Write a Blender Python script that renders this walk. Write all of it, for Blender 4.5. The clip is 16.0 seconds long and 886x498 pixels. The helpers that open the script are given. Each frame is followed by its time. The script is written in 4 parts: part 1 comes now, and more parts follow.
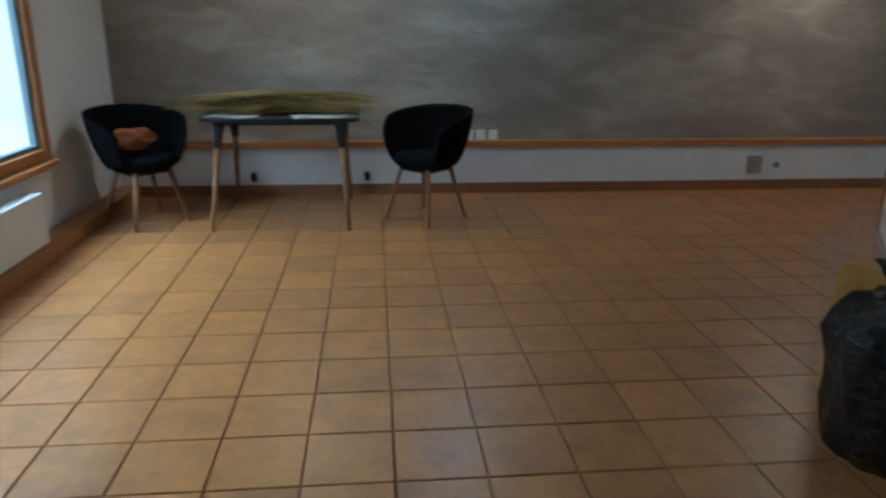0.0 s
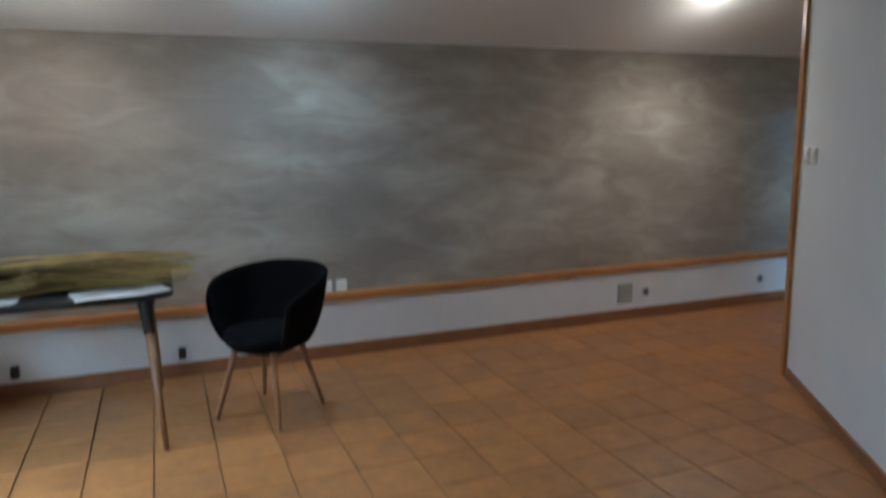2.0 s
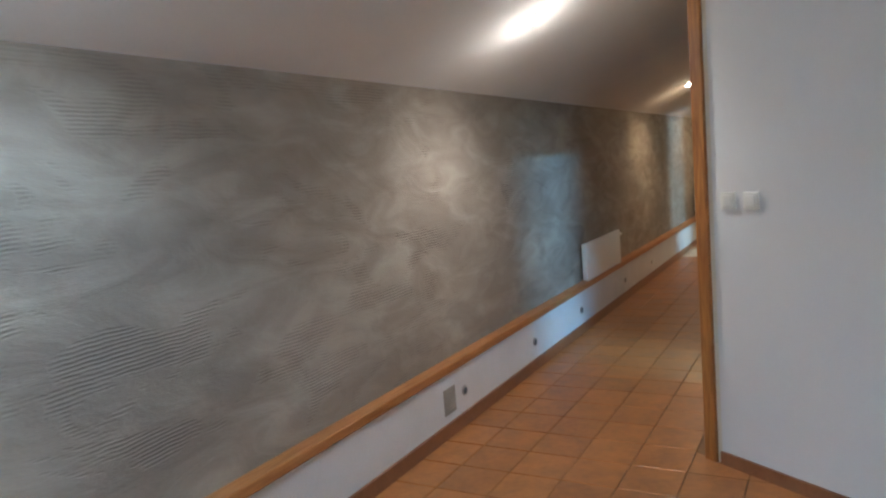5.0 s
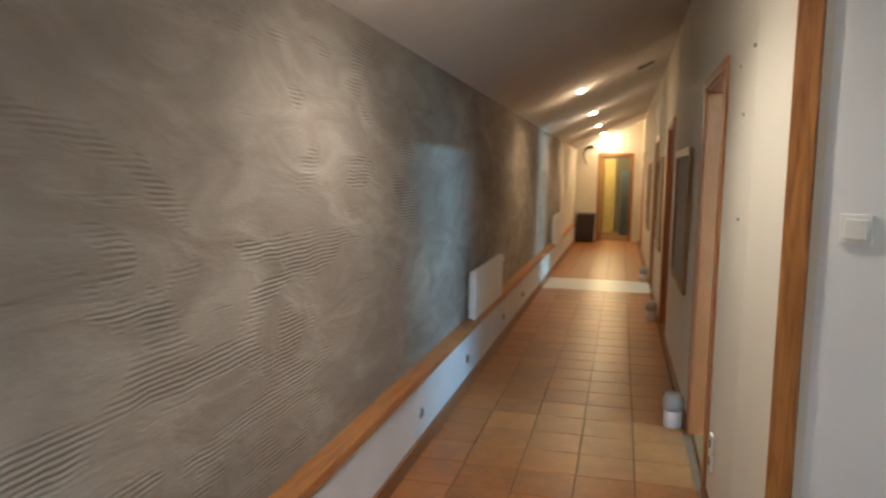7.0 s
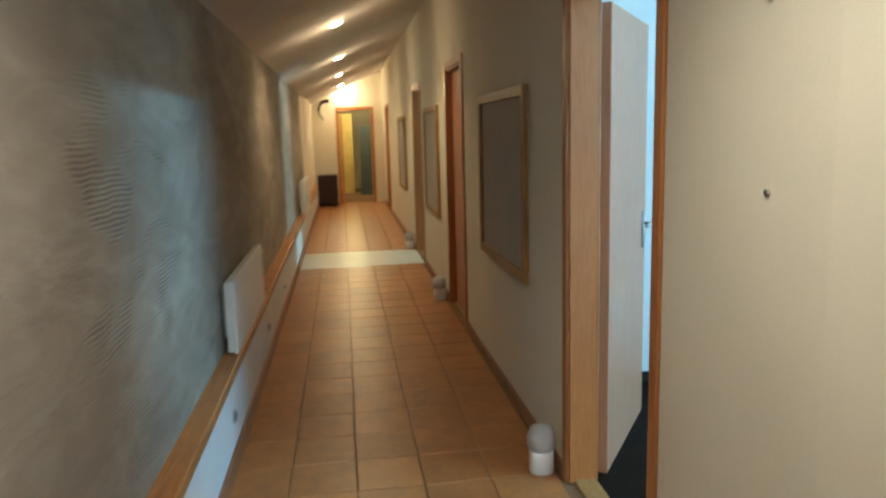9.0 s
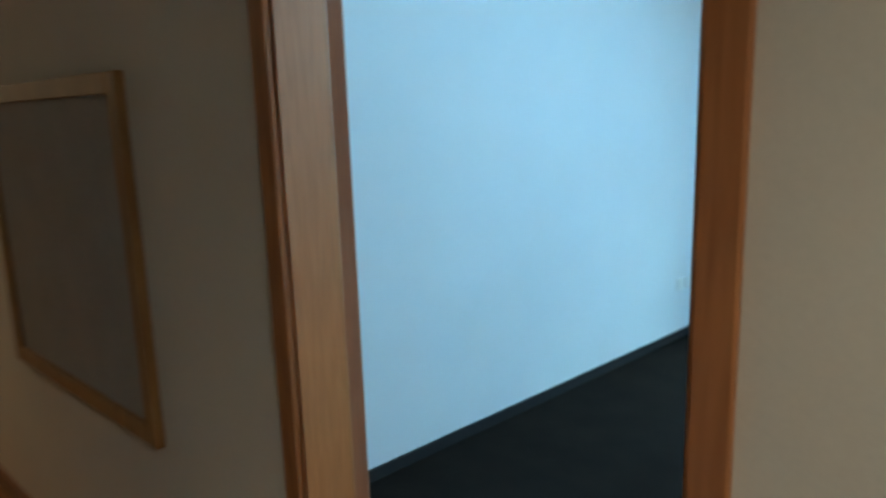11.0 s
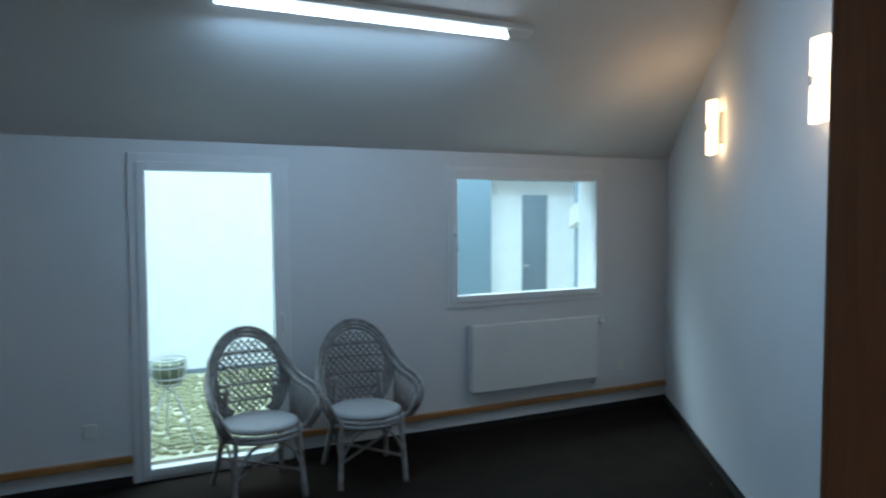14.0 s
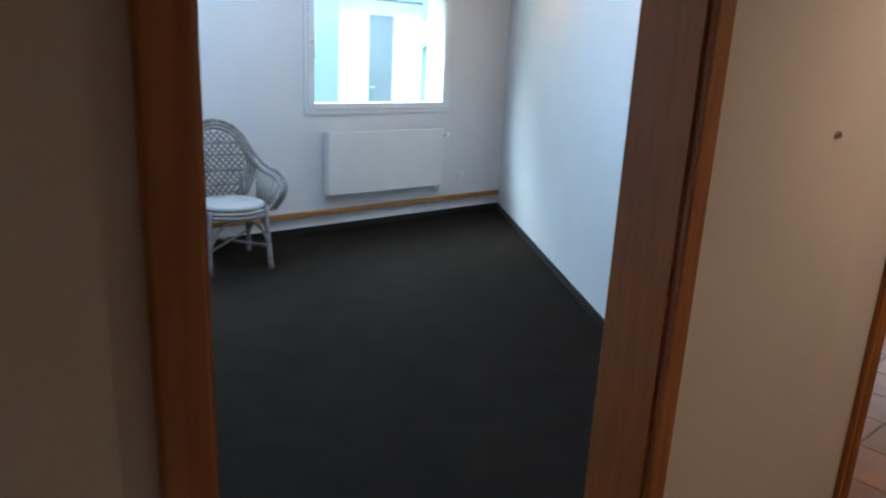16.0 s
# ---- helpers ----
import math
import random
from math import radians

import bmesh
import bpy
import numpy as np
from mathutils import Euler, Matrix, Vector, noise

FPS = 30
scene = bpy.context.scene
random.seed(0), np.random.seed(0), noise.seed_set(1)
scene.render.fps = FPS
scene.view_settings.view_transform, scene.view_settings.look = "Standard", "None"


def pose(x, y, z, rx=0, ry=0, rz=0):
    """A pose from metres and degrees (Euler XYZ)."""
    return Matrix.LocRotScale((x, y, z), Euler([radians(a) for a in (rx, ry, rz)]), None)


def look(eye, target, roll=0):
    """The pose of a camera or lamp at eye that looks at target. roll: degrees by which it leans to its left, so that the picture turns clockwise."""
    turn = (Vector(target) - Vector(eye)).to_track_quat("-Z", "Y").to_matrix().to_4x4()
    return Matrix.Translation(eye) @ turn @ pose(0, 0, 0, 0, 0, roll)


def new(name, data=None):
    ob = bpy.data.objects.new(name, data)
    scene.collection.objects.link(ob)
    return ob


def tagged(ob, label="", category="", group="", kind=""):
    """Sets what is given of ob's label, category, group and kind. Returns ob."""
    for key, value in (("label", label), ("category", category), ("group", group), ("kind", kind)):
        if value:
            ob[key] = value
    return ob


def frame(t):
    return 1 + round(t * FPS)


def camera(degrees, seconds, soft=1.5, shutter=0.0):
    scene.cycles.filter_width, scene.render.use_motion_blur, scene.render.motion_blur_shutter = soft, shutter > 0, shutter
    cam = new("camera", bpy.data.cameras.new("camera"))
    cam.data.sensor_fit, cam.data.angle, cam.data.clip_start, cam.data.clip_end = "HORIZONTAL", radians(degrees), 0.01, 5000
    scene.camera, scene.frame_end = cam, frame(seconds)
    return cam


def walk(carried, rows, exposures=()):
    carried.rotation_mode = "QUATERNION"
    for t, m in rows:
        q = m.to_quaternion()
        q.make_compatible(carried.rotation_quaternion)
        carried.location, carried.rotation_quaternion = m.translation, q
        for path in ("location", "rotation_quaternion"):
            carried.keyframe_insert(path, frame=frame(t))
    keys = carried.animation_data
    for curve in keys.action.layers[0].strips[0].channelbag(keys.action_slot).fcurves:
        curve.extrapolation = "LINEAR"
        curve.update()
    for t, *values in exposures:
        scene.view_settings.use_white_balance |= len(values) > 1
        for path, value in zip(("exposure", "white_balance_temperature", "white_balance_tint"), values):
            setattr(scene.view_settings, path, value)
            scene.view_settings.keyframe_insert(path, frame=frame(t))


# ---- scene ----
cam = camera(63.9, 16.0, soft=2.2, shutter=0.5)
PATH = [
    (0, (0.522, 0.094, 1.331), (0.707, 1.996, 0.74), 0.5),
    (0.5, (0.48, 0.214, 1.297), (0.896, 2.073, 0.687), 1.6),
    (1, (0.587, 0.495, 1.364), (1.072, 2.385, 0.925), 1.9),
    (1.5, (0.52, 0.92, 1.46), (1.006, 2.808, 1.014), 3.8),
    (2, (0.392, 1.301, 1.515), (1.121, 3.136, 1.194), -0.7),
    (2.5, (0.238, 1.733, 1.503), (0.977, 3.591, 1.465), 1.9),
    (3, (0.019, 2.237, 1.551), (0.974, 3.992, 1.473), 0.9),
    (3.5, (0.101, 2.594, 1.577), (1.341, 4.154, 1.419), 1.0),
    (4, (0.064, 3.026, 1.595), (1.451, 4.457, 1.416), 0.3),
    (4.5, (0.045, 3.466, 1.626), (1.7, 4.577, 1.463), -2.5),
    (4.7, (0.062, 3.636, 1.651), (1.758, 4.677, 1.459), -3.9),
    (6.8, (1.535, 4.883, 1.513), (3.441, 5.449, 1.292), 1.1),
    (7, (1.662, 4.974, 1.502), (3.593, 5.455, 1.293), 1.0),
    (7.5, (1.976, 5.195, 1.507), (3.945, 5.418, 1.231), -0.0),
    (8, (2.328, 5.315, 1.499), (4.3, 5.595, 1.316), -0.6),
    (8.5, (2.754, 5.393, 1.495), (4.739, 5.4, 1.25), -0.6),
    (9, (3.208, 5.418, 1.497), (5.163, 5.152, 1.17), -1.6),
    (9.2, (3.344, 5.389, 1.479), (5.294, 5.056, 1.182), -3.5),
    (11.3, (5.02, 5.276, 1.616), (6.083, 3.639, 1.18), -1.7),
    (11.5, (5.136, 5.263, 1.622), (5.968, 3.507, 1.148), -2.0),
    (12, (5.351, 5.148, 1.592), (5.738, 3.255, 1.077), -1.9),
    (12.5, (5.385, 4.91, 1.60), (5.515, 2.948, 1.235), -2.8),
    (13, (5.542, 4.903, 1.617), (5.343, 2.931, 1.35), 0.8),
    (13.5, (5.706, 4.905, 1.669), (5.149, 2.99, 1.519), -2.4),
    (14, (5.806, 4.872, 1.671), (4.922, 3.081, 1.567), -0.2),
    (14.5, (5.876, 4.84, 1.626), (4.818, 3.159, 1.4), -2.6),
    (15, (5.977, 4.917, 1.565), (4.73, 3.388, 1.235), -1.5),
    (15.3, (6.092, 5.001, 1.483), (4.792, 3.588, 0.924), -1.3),
    (15.5, (6.123, 5.055, 1.446), (4.821, 3.638, 0.901), -0.7),
    (16, (6.18, 5.156, 1.478), (4.939, 3.682, 0.942), 2.8),
]
EXPOSURES = [(0, -1.2, 5500, 1), (1, -0.7, 5450, 3), (1.5, -0.7, 5700, 5), (3, -0.4, 5300, 5), (4.5, -0.15, 5600, 9), (7, -0.12, 6200, 9), (9.2, -0.15, 6300, 0),
             (11.3, -1.1, 5900, 0), (12, -1.6, 5500, 0), (12.5, -1.85, 5300, 0), (13, -2.3, 5700, 4), (13.5, -2.45, 6600, 13), (14.5, -2.9, 7300, 26), (15, -3.0, 7300, 26), (15.4, -2.6, 7300, 24), (16, -1.3, 7400, 28)]
walk(cam, [(t, look(e, g, r)) for t, e, g, r in PATH], EXPOSURES)

# ---- world and light ----
world = bpy.data.worlds.new("sky")
scene.world = world
world.use_nodes = True
wn = world.node_tree
sky = wn.nodes.new("ShaderNodeTexSky")
sky.sky_type = "NISHITA"
sky.sun_disc = False
sky.sun_elevation = radians(48)
sky.sun_rotation = radians(200)
wn.nodes["Background"].inputs["Strength"].default_value = 0.06
wn.links.new(sky.outputs["Color"], wn.nodes["Background"].inputs["Color"])


def lamp(name, kind, eye, target, power, color, size=0.1, size_y=None, spot=None, blend=0.6):
    data = bpy.data.lights.new(name, kind)
    data.energy, data.color = power, color
    if kind == "AREA":
        data.shape, data.size, data.size_y = "RECTANGLE", size, size_y or size
    elif kind == "SUN":
        data.angle = size
    else:
        data.shadow_soft_size = size
    if kind == "SPOT":
        data.spot_size, data.spot_blend = radians(spot), blend
    ob = new(name, data)
    ob.matrix_world = look(eye, target)
    return ob


WARM = (1.0, 0.72, 0.42)
NEUTRAL = (1.0, 0.89, 0.76)
COOL = (0.30, 0.65, 1.0)
DAY = (0.42, 0.80, 1.0)
lamp("sun", "SUN", (6, -9, 10), (4, 0, 0), 1.0, (1.0, 0.95, 0.88), radians(10))
# sky light through the glazing
lamp("daylight_courtyard", "AREA", (3.6, -1.5, 3.5), (3.7, -1.95, 0.0), 4600, DAY, 8.0, 2.0)
lamp("daylight_west", "AREA", (-3.1, 3.2, 3.4), (-0.9, 3.0, 0.2), 1500, (0.58, 0.82, 1.0), 5.0, 2.0)


# ---- materials ----
def nodes_of(name):
    m = bpy.data.materials.new(name)
    m.use_nodes = True
    nt = m.node_tree
    return m, nt, nt.nodes["Principled BSDF"]


def surface(name, base, rough=0.6, metal=0.0, vary=0.12, scale=6.0, fine=60.0, bump=0.15, depth=0.004, stretch=(1, 1, 1),
            tint=None, each=0.0, coat=0.0):
    """A painted, woven or stony surface: two scales of variation and fine relief."""
    m, nt, p = nodes_of(name)
    N, L = nt.nodes.new, nt.links.new
    tc = N("ShaderNodeTexCoord")
    mp = N("ShaderNodeMapping")
    mp.inputs["Scale"].default_value = stretch
    if each:
        own, shift = N("ShaderNodeObjectInfo"), N("ShaderNodeVectorMath")
        shift.operation = "MULTIPLY_ADD"
        shift.inputs[1].default_value = (37, 23, 11)
        L(own.outputs["Random"], shift.inputs[0])
        L(tc.outputs["Object"], shift.inputs[2])
        L(shift.outputs["Vector"], mp.inputs["Vector"])
    else:
        L(tc.outputs["Object"], mp.inputs["Vector"])
    big, small = N("ShaderNodeTexNoise"), N("ShaderNodeTexNoise")
    big.inputs["Scale"].default_value, small.inputs["Scale"].default_value = scale, fine
    big.inputs["Detail"].default_value, small.inputs["Detail"].default_value = 5, 4
    for n in (big, small):
        L(mp.outputs["Vector"], n.inputs["Vector"])
    ramp = N("ShaderNodeValToRGB")
    other = tint or tuple(c * (1 - 2 * vary) for c in base)
    ramp.color_ramp.elements[0].position, ramp.color_ramp.elements[1].position = 0.3, 0.7
    ramp.color_ramp.elements[0].color = (*other, 1)
    ramp.color_ramp.elements[1].color = (*[min(1, c * (1 + vary * 0.5)) for c in base], 1)
    mix = N("ShaderNodeMath")
    mix.operation = "MULTIPLY_ADD"
    mix.inputs[1].default_value = 0.35
    sub = N("ShaderNodeMath")
    sub.operation = "MULTIPLY"
    sub.inputs[1].default_value = 0.65
    L(big.outputs["Fac"], sub.inputs[0])
    L(small.outputs["Fac"], mix.inputs[0])
    L(sub.outputs[0], mix.inputs[2])
    last = mix.outputs[0]
    if each:
        info = N("ShaderNodeObjectInfo")
        add = N("ShaderNodeMath")
        add.operation = "MULTIPLY_ADD"
        add.inputs[1].default_value = each
        L(info.outputs["Random"], add.inputs[0])
        off = N("ShaderNodeMath")
        off.operation = "SUBTRACT"
        off.inputs[1].default_value = each / 2
        L(last, off.inputs[0])
        L(off.outputs[0], add.inputs[2])
        last = add.outputs[0]
    L(last, ramp.inputs["Fac"])
    L(ramp.outputs["Color"], p.inputs["Base Color"])
    p.inputs["Roughness"].default_value, p.inputs["Metallic"].default_value = rough, metal
    p.inputs["Coat Weight"].default_value = coat
    rr = N("ShaderNodeMapRange")
    rr.inputs["To Min"].default_value, rr.inputs["To Max"].default_value = max(0.03, rough - 0.08), min(1, rough + 0.08)
    L(big.outputs["Fac"], rr.inputs["Value"])
    L(rr.outputs["Result"], p.inputs["Roughness"])
    if bump:
        b = N("ShaderNodeBump")
        b.inputs["Strength"].default_value, b.inputs["Distance"].default_value = bump, depth
        L(small.outputs["Fac"], b.inputs["Height"])
        L(b.outputs["Normal"], p.inputs["Normal"])
    return m


def wood(name, base, dark, axis="Z", rough=0.45, scale=1.0):
    """Varnished softwood: long grain along one axis, knots of a second noise."""
    m, nt, p = nodes_of(name)
    N, L = nt.nodes.new, nt.links.new
    tc, mp = N("ShaderNodeTexCoord"), N("ShaderNodeMapping")
    mp.inputs["Scale"].default_value = {"X": (1.2, 14, 14), "Y": (14, 1.2, 14), "Z": (14, 14, 1.2)}[axis]
    L(tc.outputs["Object"], mp.inputs["Vector"])
    grain, knot = N("ShaderNodeTexNoise"), N("ShaderNodeTexNoise")
    grain.inputs["Scale"].default_value, grain.inputs["Detail"].default_value, grain.inputs["Distortion"].default_value = 3 * scale, 6, 0.8
    knot.inputs["Scale"].default_value = 3.5
    L(mp.outputs["Vector"], grain.inputs["Vector"])
    L(tc.outputs["Object"], knot.inputs["Vector"])
    ramp = N("ShaderNodeValToRGB")
    ramp.color_ramp.elements[0].position, ramp.color_ramp.elements[1].position = 0.32, 0.62
    ramp.color_ramp.elements[0].color, ramp.color_ramp.elements[1].color = (*dark, 1), (*base, 1)
    mul = N("ShaderNodeMath")
    mul.operation = "MULTIPLY_ADD"
    mul.inputs[1].default_value = 0.75
    km = N("ShaderNodeMath")
    km.operation = "MULTIPLY"
    km.inputs[1].default_value = 0.25
    L(knot.outputs["Fac"], km.inputs[0])
    L(grain.outputs["Fac"], mul.inputs[0])
    L(km.outputs[0], mul.inputs[2])
    L(mul.outputs[0], ramp.inputs["Fac"])
    L(ramp.outputs["Color"], p.inputs["Base Color"])
    p.inputs["Roughness"].default_value = rough
    b = N("ShaderNodeBump")
    b.inputs["Strength"].default_value, b.inputs["Distance"].default_value = 0.12, 0.002
    L(grain.outputs["Fac"], b.inputs["Height"])
    L(b.outputs["Normal"], p.inputs["Normal"])
    return m


def plaster():
    """Raw grey render: clouds of grey and buff, with patches combed by a notched trowel and swept strokes."""
    m, nt, p = nodes_of("raw_plaster")
    N, L = nt.nodes.new, nt.links.new
    tc = N("ShaderNodeTexCoord")
    mp = N("ShaderNodeMapping")
    mp.inputs["Scale"].default_value = (0.6, 1, 1.5)
    mp.inputs["Rotation"].default_value = (0, radians(28), 0)
    L(tc.outputs["Object"], mp.inputs["Vector"])
    cloud, mid, grit, where, warp = [N("ShaderNodeTexNoise") for _ in range(5)]
    for n, s, d, di in ((cloud, 0.9, 5, 0.7), (mid, 3.6, 6, 1.1), (grit, 90, 3, 0), (where, 2.6, 4, 1.4), (warp, 1.6, 2, 0.0)):
        n.inputs["Scale"].default_value, n.inputs["Detail"].default_value, n.inputs["Distortion"].default_value = s, d, di
        L(mp.outputs["Vector"], n.inputs["Vector"])
    wave = N("ShaderNodeTexWave")
    wave.bands_direction = "Z"
    wave.inputs["Scale"].default_value, wave.inputs["Distortion"].default_value = 21.0, 4.0
    wave.inputs["Detail"].default_value, wave.inputs["Detail Scale"].default_value = 1.0, 0.35
    L(tc.outputs["Object"], wave.inputs["Vector"])
    patch = N("ShaderNodeMapRange")
    patch.inputs["From Min"].default_value, patch.inputs["From Max"].default_value = 0.545, 0.63
    L(where.outputs["Fac"], patch.inputs["Value"])
    comb = N("ShaderNodeMath")
    comb.operation = "MULTIPLY"
    L(wave.outputs["Fac"], comb.inputs[0])
    L(patch.outputs["Result"], comb.inputs[1])
    tone = N("ShaderNodeMath")
    tone.operation = "MULTIPLY_ADD"
    tone.inputs[1].default_value = 0.6
    half = N("ShaderNodeMath")
    half.operation = "MULTIPLY"
    half.inputs[1].default_value = 0.4
    L(mid.outputs["Fac"], half.inputs[0])
    L(cloud.outputs["Fac"], tone.inputs[0])
    L(half.outputs[0], tone.inputs[2])
    ramp = N("ShaderNodeValToRGB")
    e = ramp.color_ramp.elements
    e[0].position, e[0].color = 0.40, (0.245, 0.208, 0.172, 1)
    e[1].position, e[1].color = 0.60, (0.39, 0.344, 0.288, 1)
    k = e.new(0.5)
    k.color = (0.305, 0.262, 0.218, 1)
    L(tone.outputs[0], ramp.inputs["Fac"])
    # the combed grooves get shade in the colour too, on top of their relief
    dk = N("ShaderNodeMix")
    dk.data_type, dk.blend_type = "RGBA", "MULTIPLY"
    dk.inputs["B"].default_value = (0.74, 0.74, 0.74, 1)
    cm = N("ShaderNodeMath")
    cm.operation = "MULTIPLY"
    cm.inputs[1].default_value = 0.55
    L(comb.outputs[0], cm.inputs[0])
    L(cm.outputs[0], dk.inputs["Factor"])
    L(ramp.outputs["Color"], dk.inputs["A"])
    L(dk.outputs["Result"], p.inputs["Base Color"])
    p.inputs["Roughness"].default_value = 0.92
    b1, b2 = N("ShaderNodeBump"), N("ShaderNodeBump")
    b1.inputs["Strength"].default_value, b1.inputs["Distance"].default_value = 0.55, 0.02
    b2.inputs["Strength"].default_value, b2.inputs["Distance"].default_value = 0.5, 0.006
    b2.invert = True
    su = N("ShaderNodeMath")
    su.operation = "MULTIPLY_ADD"
    su.inputs[1].default_value = 0.08
    L(grit.outputs["Fac"], su.inputs[0])
    L(mid.outputs["Fac"], su.inputs[2])
    L(su.outputs[0], b1.inputs["Height"])
    L(comb.outputs[0], b2.inputs["Height"])
    L(b1.outputs["Normal"], b2.inputs["Normal"])
    L(b2.outputs["Normal"], p.inputs["Normal"])
    return m


def glow(name, color, strength):
    m, nt, p = nodes_of(name)
    p.inputs["Base Color"].default_value = (0.9, 0.9, 0.9, 1)
    p.inputs["Emission Color"].default_value = (*color, 1)
    p.inputs["Emission Strength"].default_value = strength
    return m


def glass(name, rough=0.0, color=(1, 1, 1)):
    m, nt, p = nodes_of(name)
    p.inputs["Base Color"].default_value = (*color, 1)
    p.inputs["Transmission Weight"].default_value = 1.0
    p.inputs["Roughness"].default_value = rough
    p.inputs["IOR"].default_value = 1.45
    return m


def film(name):
    """Thin clear foil: mostly see-through, with crinkled gloss."""
    m, nt, p = nodes_of(name)
    N, L = nt.nodes.new, nt.links.new
    tr, gl, mix, no, bp = N("ShaderNodeBsdfTransparent"), N("ShaderNodeBsdfGlossy"), N("ShaderNodeMixShader"), N("ShaderNodeTexNoise"), N("ShaderNodeBump")
    no.inputs["Scale"].default_value, no.inputs["Detail"].default_value = 26, 4
    bp.inputs["Strength"].default_value, bp.inputs["Distance"].default_value = 1.0, 0.03
    gl.inputs["Roughness"].default_value = 0.04
    mix.inputs["Fac"].default_value = 0.15
    L(no.outputs["Fac"], bp.inputs["Height"])
    L(bp.outputs["Normal"], gl.inputs["Normal"])
    L(tr.outputs[0], mix.inputs[1])
    L(gl.outputs[0], mix.inputs[2])
    L(mix.outputs[0], nt.nodes["Material Output"].inputs["Surface"])
    return m


M_PLASTER = plaster()
M_TILE = surface("terracotta_tile", (0.42, 0.172, 0.050), 0.36, vary=0.12, scale=7, fine=26, bump=0.0, depth=0.004, tint=(0.25, 0.100, 0.036), each=0.15)
M_GROUT = surface("grout", (0.24, 0.135, 0.07), 0.9, scale=9, fine=80)
M_SKIRT = surface("skirting_tile", (0.30, 0.13, 0.06), 0.4, vary=0.15, each=0.3)
# pale colour that imitates a band of daylight on the corridor floor
M_LIGHTBAND = surface("painted_daylight_band", (0.58, 0.52, 0.42), 0.35, vary=0.10)
M_WHITE = surface("white_wall_paint", (0.74, 0.74, 0.74), 0.8, vary=0.03, scale=2, fine=120, bump=0.12)
M_CREAM = surface("cream_wall_paint", (0.72, 0.67, 0.56), 0.8, vary=0.04, scale=2, fine=120, bump=0.12)
M_PLINTH = surface("plinth_paint", (0.70, 0.71, 0.72), 0.75, vary=0.06, scale=3, fine=90, bump=0.2)
M_CEIL = surface("ceiling_paint", (0.66, 0.63, 0.60), 0.9, vary=0.04, scale=1.5, fine=90, bump=0.1)
M_RAIL = wood("rail_wood", (0.46, 0.20, 0.065), (0.30, 0.11, 0.03), "X")
M_POST = wood("post_wood", (0.46, 0.19, 0.045), (0.20, 0.065, 0.015), "Z")
M_DOORWOOD = wood("door_lining_wood", (0.47, 0.18, 0.058), (0.37, 0.13, 0.038), "Z", 0.4, 2)
M_TRIM = wood("door_trim_wood", (0.42, 0.17, 0.055), (0.28, 0.10, 0.03), "Z", 0.4)
M_LEAF = wood("door_leaf_veneer", (0.47, 0.235, 0.145), (0.39, 0.185, 0.11), "Z", 0.45, 1.5)
M_CARPET = surface("grey_carpet", (0.021, 0.015, 0.012), 0.98, vary=0.2, scale=5, fine=350, bump=0.5, depth=0.004)
M_DARKBASE = surface("dark_baseboard", (0.014, 0.011, 0.010), 0.9)
M_PVC = surface("white_frame", (0.78, 0.78, 0.78), 0.4, vary=0.02, bump=0.02)
M_ENAMEL = surface("white_enamel", (0.78, 0.78, 0.75), 0.38, vary=0.02, bump=0.02)
M_SWITCH = surface("switch_plastic", (0.80, 0.79, 0.74), 0.35, vary=0.02, bump=0.0)
M_BLACK = surface("black_fabric", (0.004, 0.004, 0.005), 0.95, vary=0.2, fine=200, bump=0.3)
M_BLACKP = surface("black_lacquer", (0.008, 0.008, 0.009), 0.5)
M_LEG = wood("beech_leg", (0.27, 0.12, 0.048), (0.17, 0.07, 0.028), "Z")
M_PAPER = surface("white_paper", (0.80, 0.80, 0.80), 0.7, vary=0.02, bump=0.02)
M_STRAW = surface("dry_leaf", (0.42, 0.28, 0.09), 0.8, vary=0.3, scale=9, fine=60, tint=(0.20, 0.135, 0.045), each=0.6)
M_ORANGE = surface("orange_cloth", (0.20, 0.042, 0.003), 0.8)
M_BAG = surface("black_bin_bag", (0.006, 0.006, 0.007), 0.18, scale=12, fine=30, bump=1.0, depth=0.03)
M_FILM = film("clear_plastic_film")
M_YELLOW = surface("yellow_card", (0.58, 0.27, 0.008), 0.5)
M_DRYPLANT = surface("dry_plant", (0.09, 0.075, 0.045), 0.85, vary=0.3, tint=(0.04, 0.035, 0.02))
M_POT = surface("pale_green_pot", (0.17, 0.19, 0.11), 0.5)
M_GLASS = glass("window_glass")
M_STEEL = surface("brushed_steel", (0.55, 0.55, 0.55), 0.3, 1.0)
M_RATTAN = surface("white_rattan", (0.36, 0.34, 0.33), 0.55, vary=0.25, scale=18, fine=60, tint=(0.14, 0.12, 0.105))
M_BLACK.node_tree.nodes["Principled BSDF"].inputs["Specular IOR Level"].default_value = 0.08
M_CARPET.node_tree.nodes["Principled BSDF"].inputs["Specular IOR Level"].default_value = 0.03
M_BAG.node_tree.nodes["Principled BSDF"].inputs["Specular IOR Level"].default_value = 0.5
M_CUSHION = surface("pale_cushion", (0.46, 0.46, 0.46), 0.8, vary=0.08)
M_BOARD = surface("pin_board", (0.40, 0.38, 0.34), 0.85, vary=0.08)
M_BOARDWOOD = wood("board_frame_wood", (0.36, 0.20, 0.07), (0.24, 0.12, 0.04), "Z")
M_TUBE = glow("tube_glow", (0.45, 0.74, 1.0), 60)
M_SCONCE = glow("sconce_glow", (1.0, 0.78, 0.45), 22)
M_BULB = glow("bulb_glow", (1.0, 0.86, 0.62), 60)
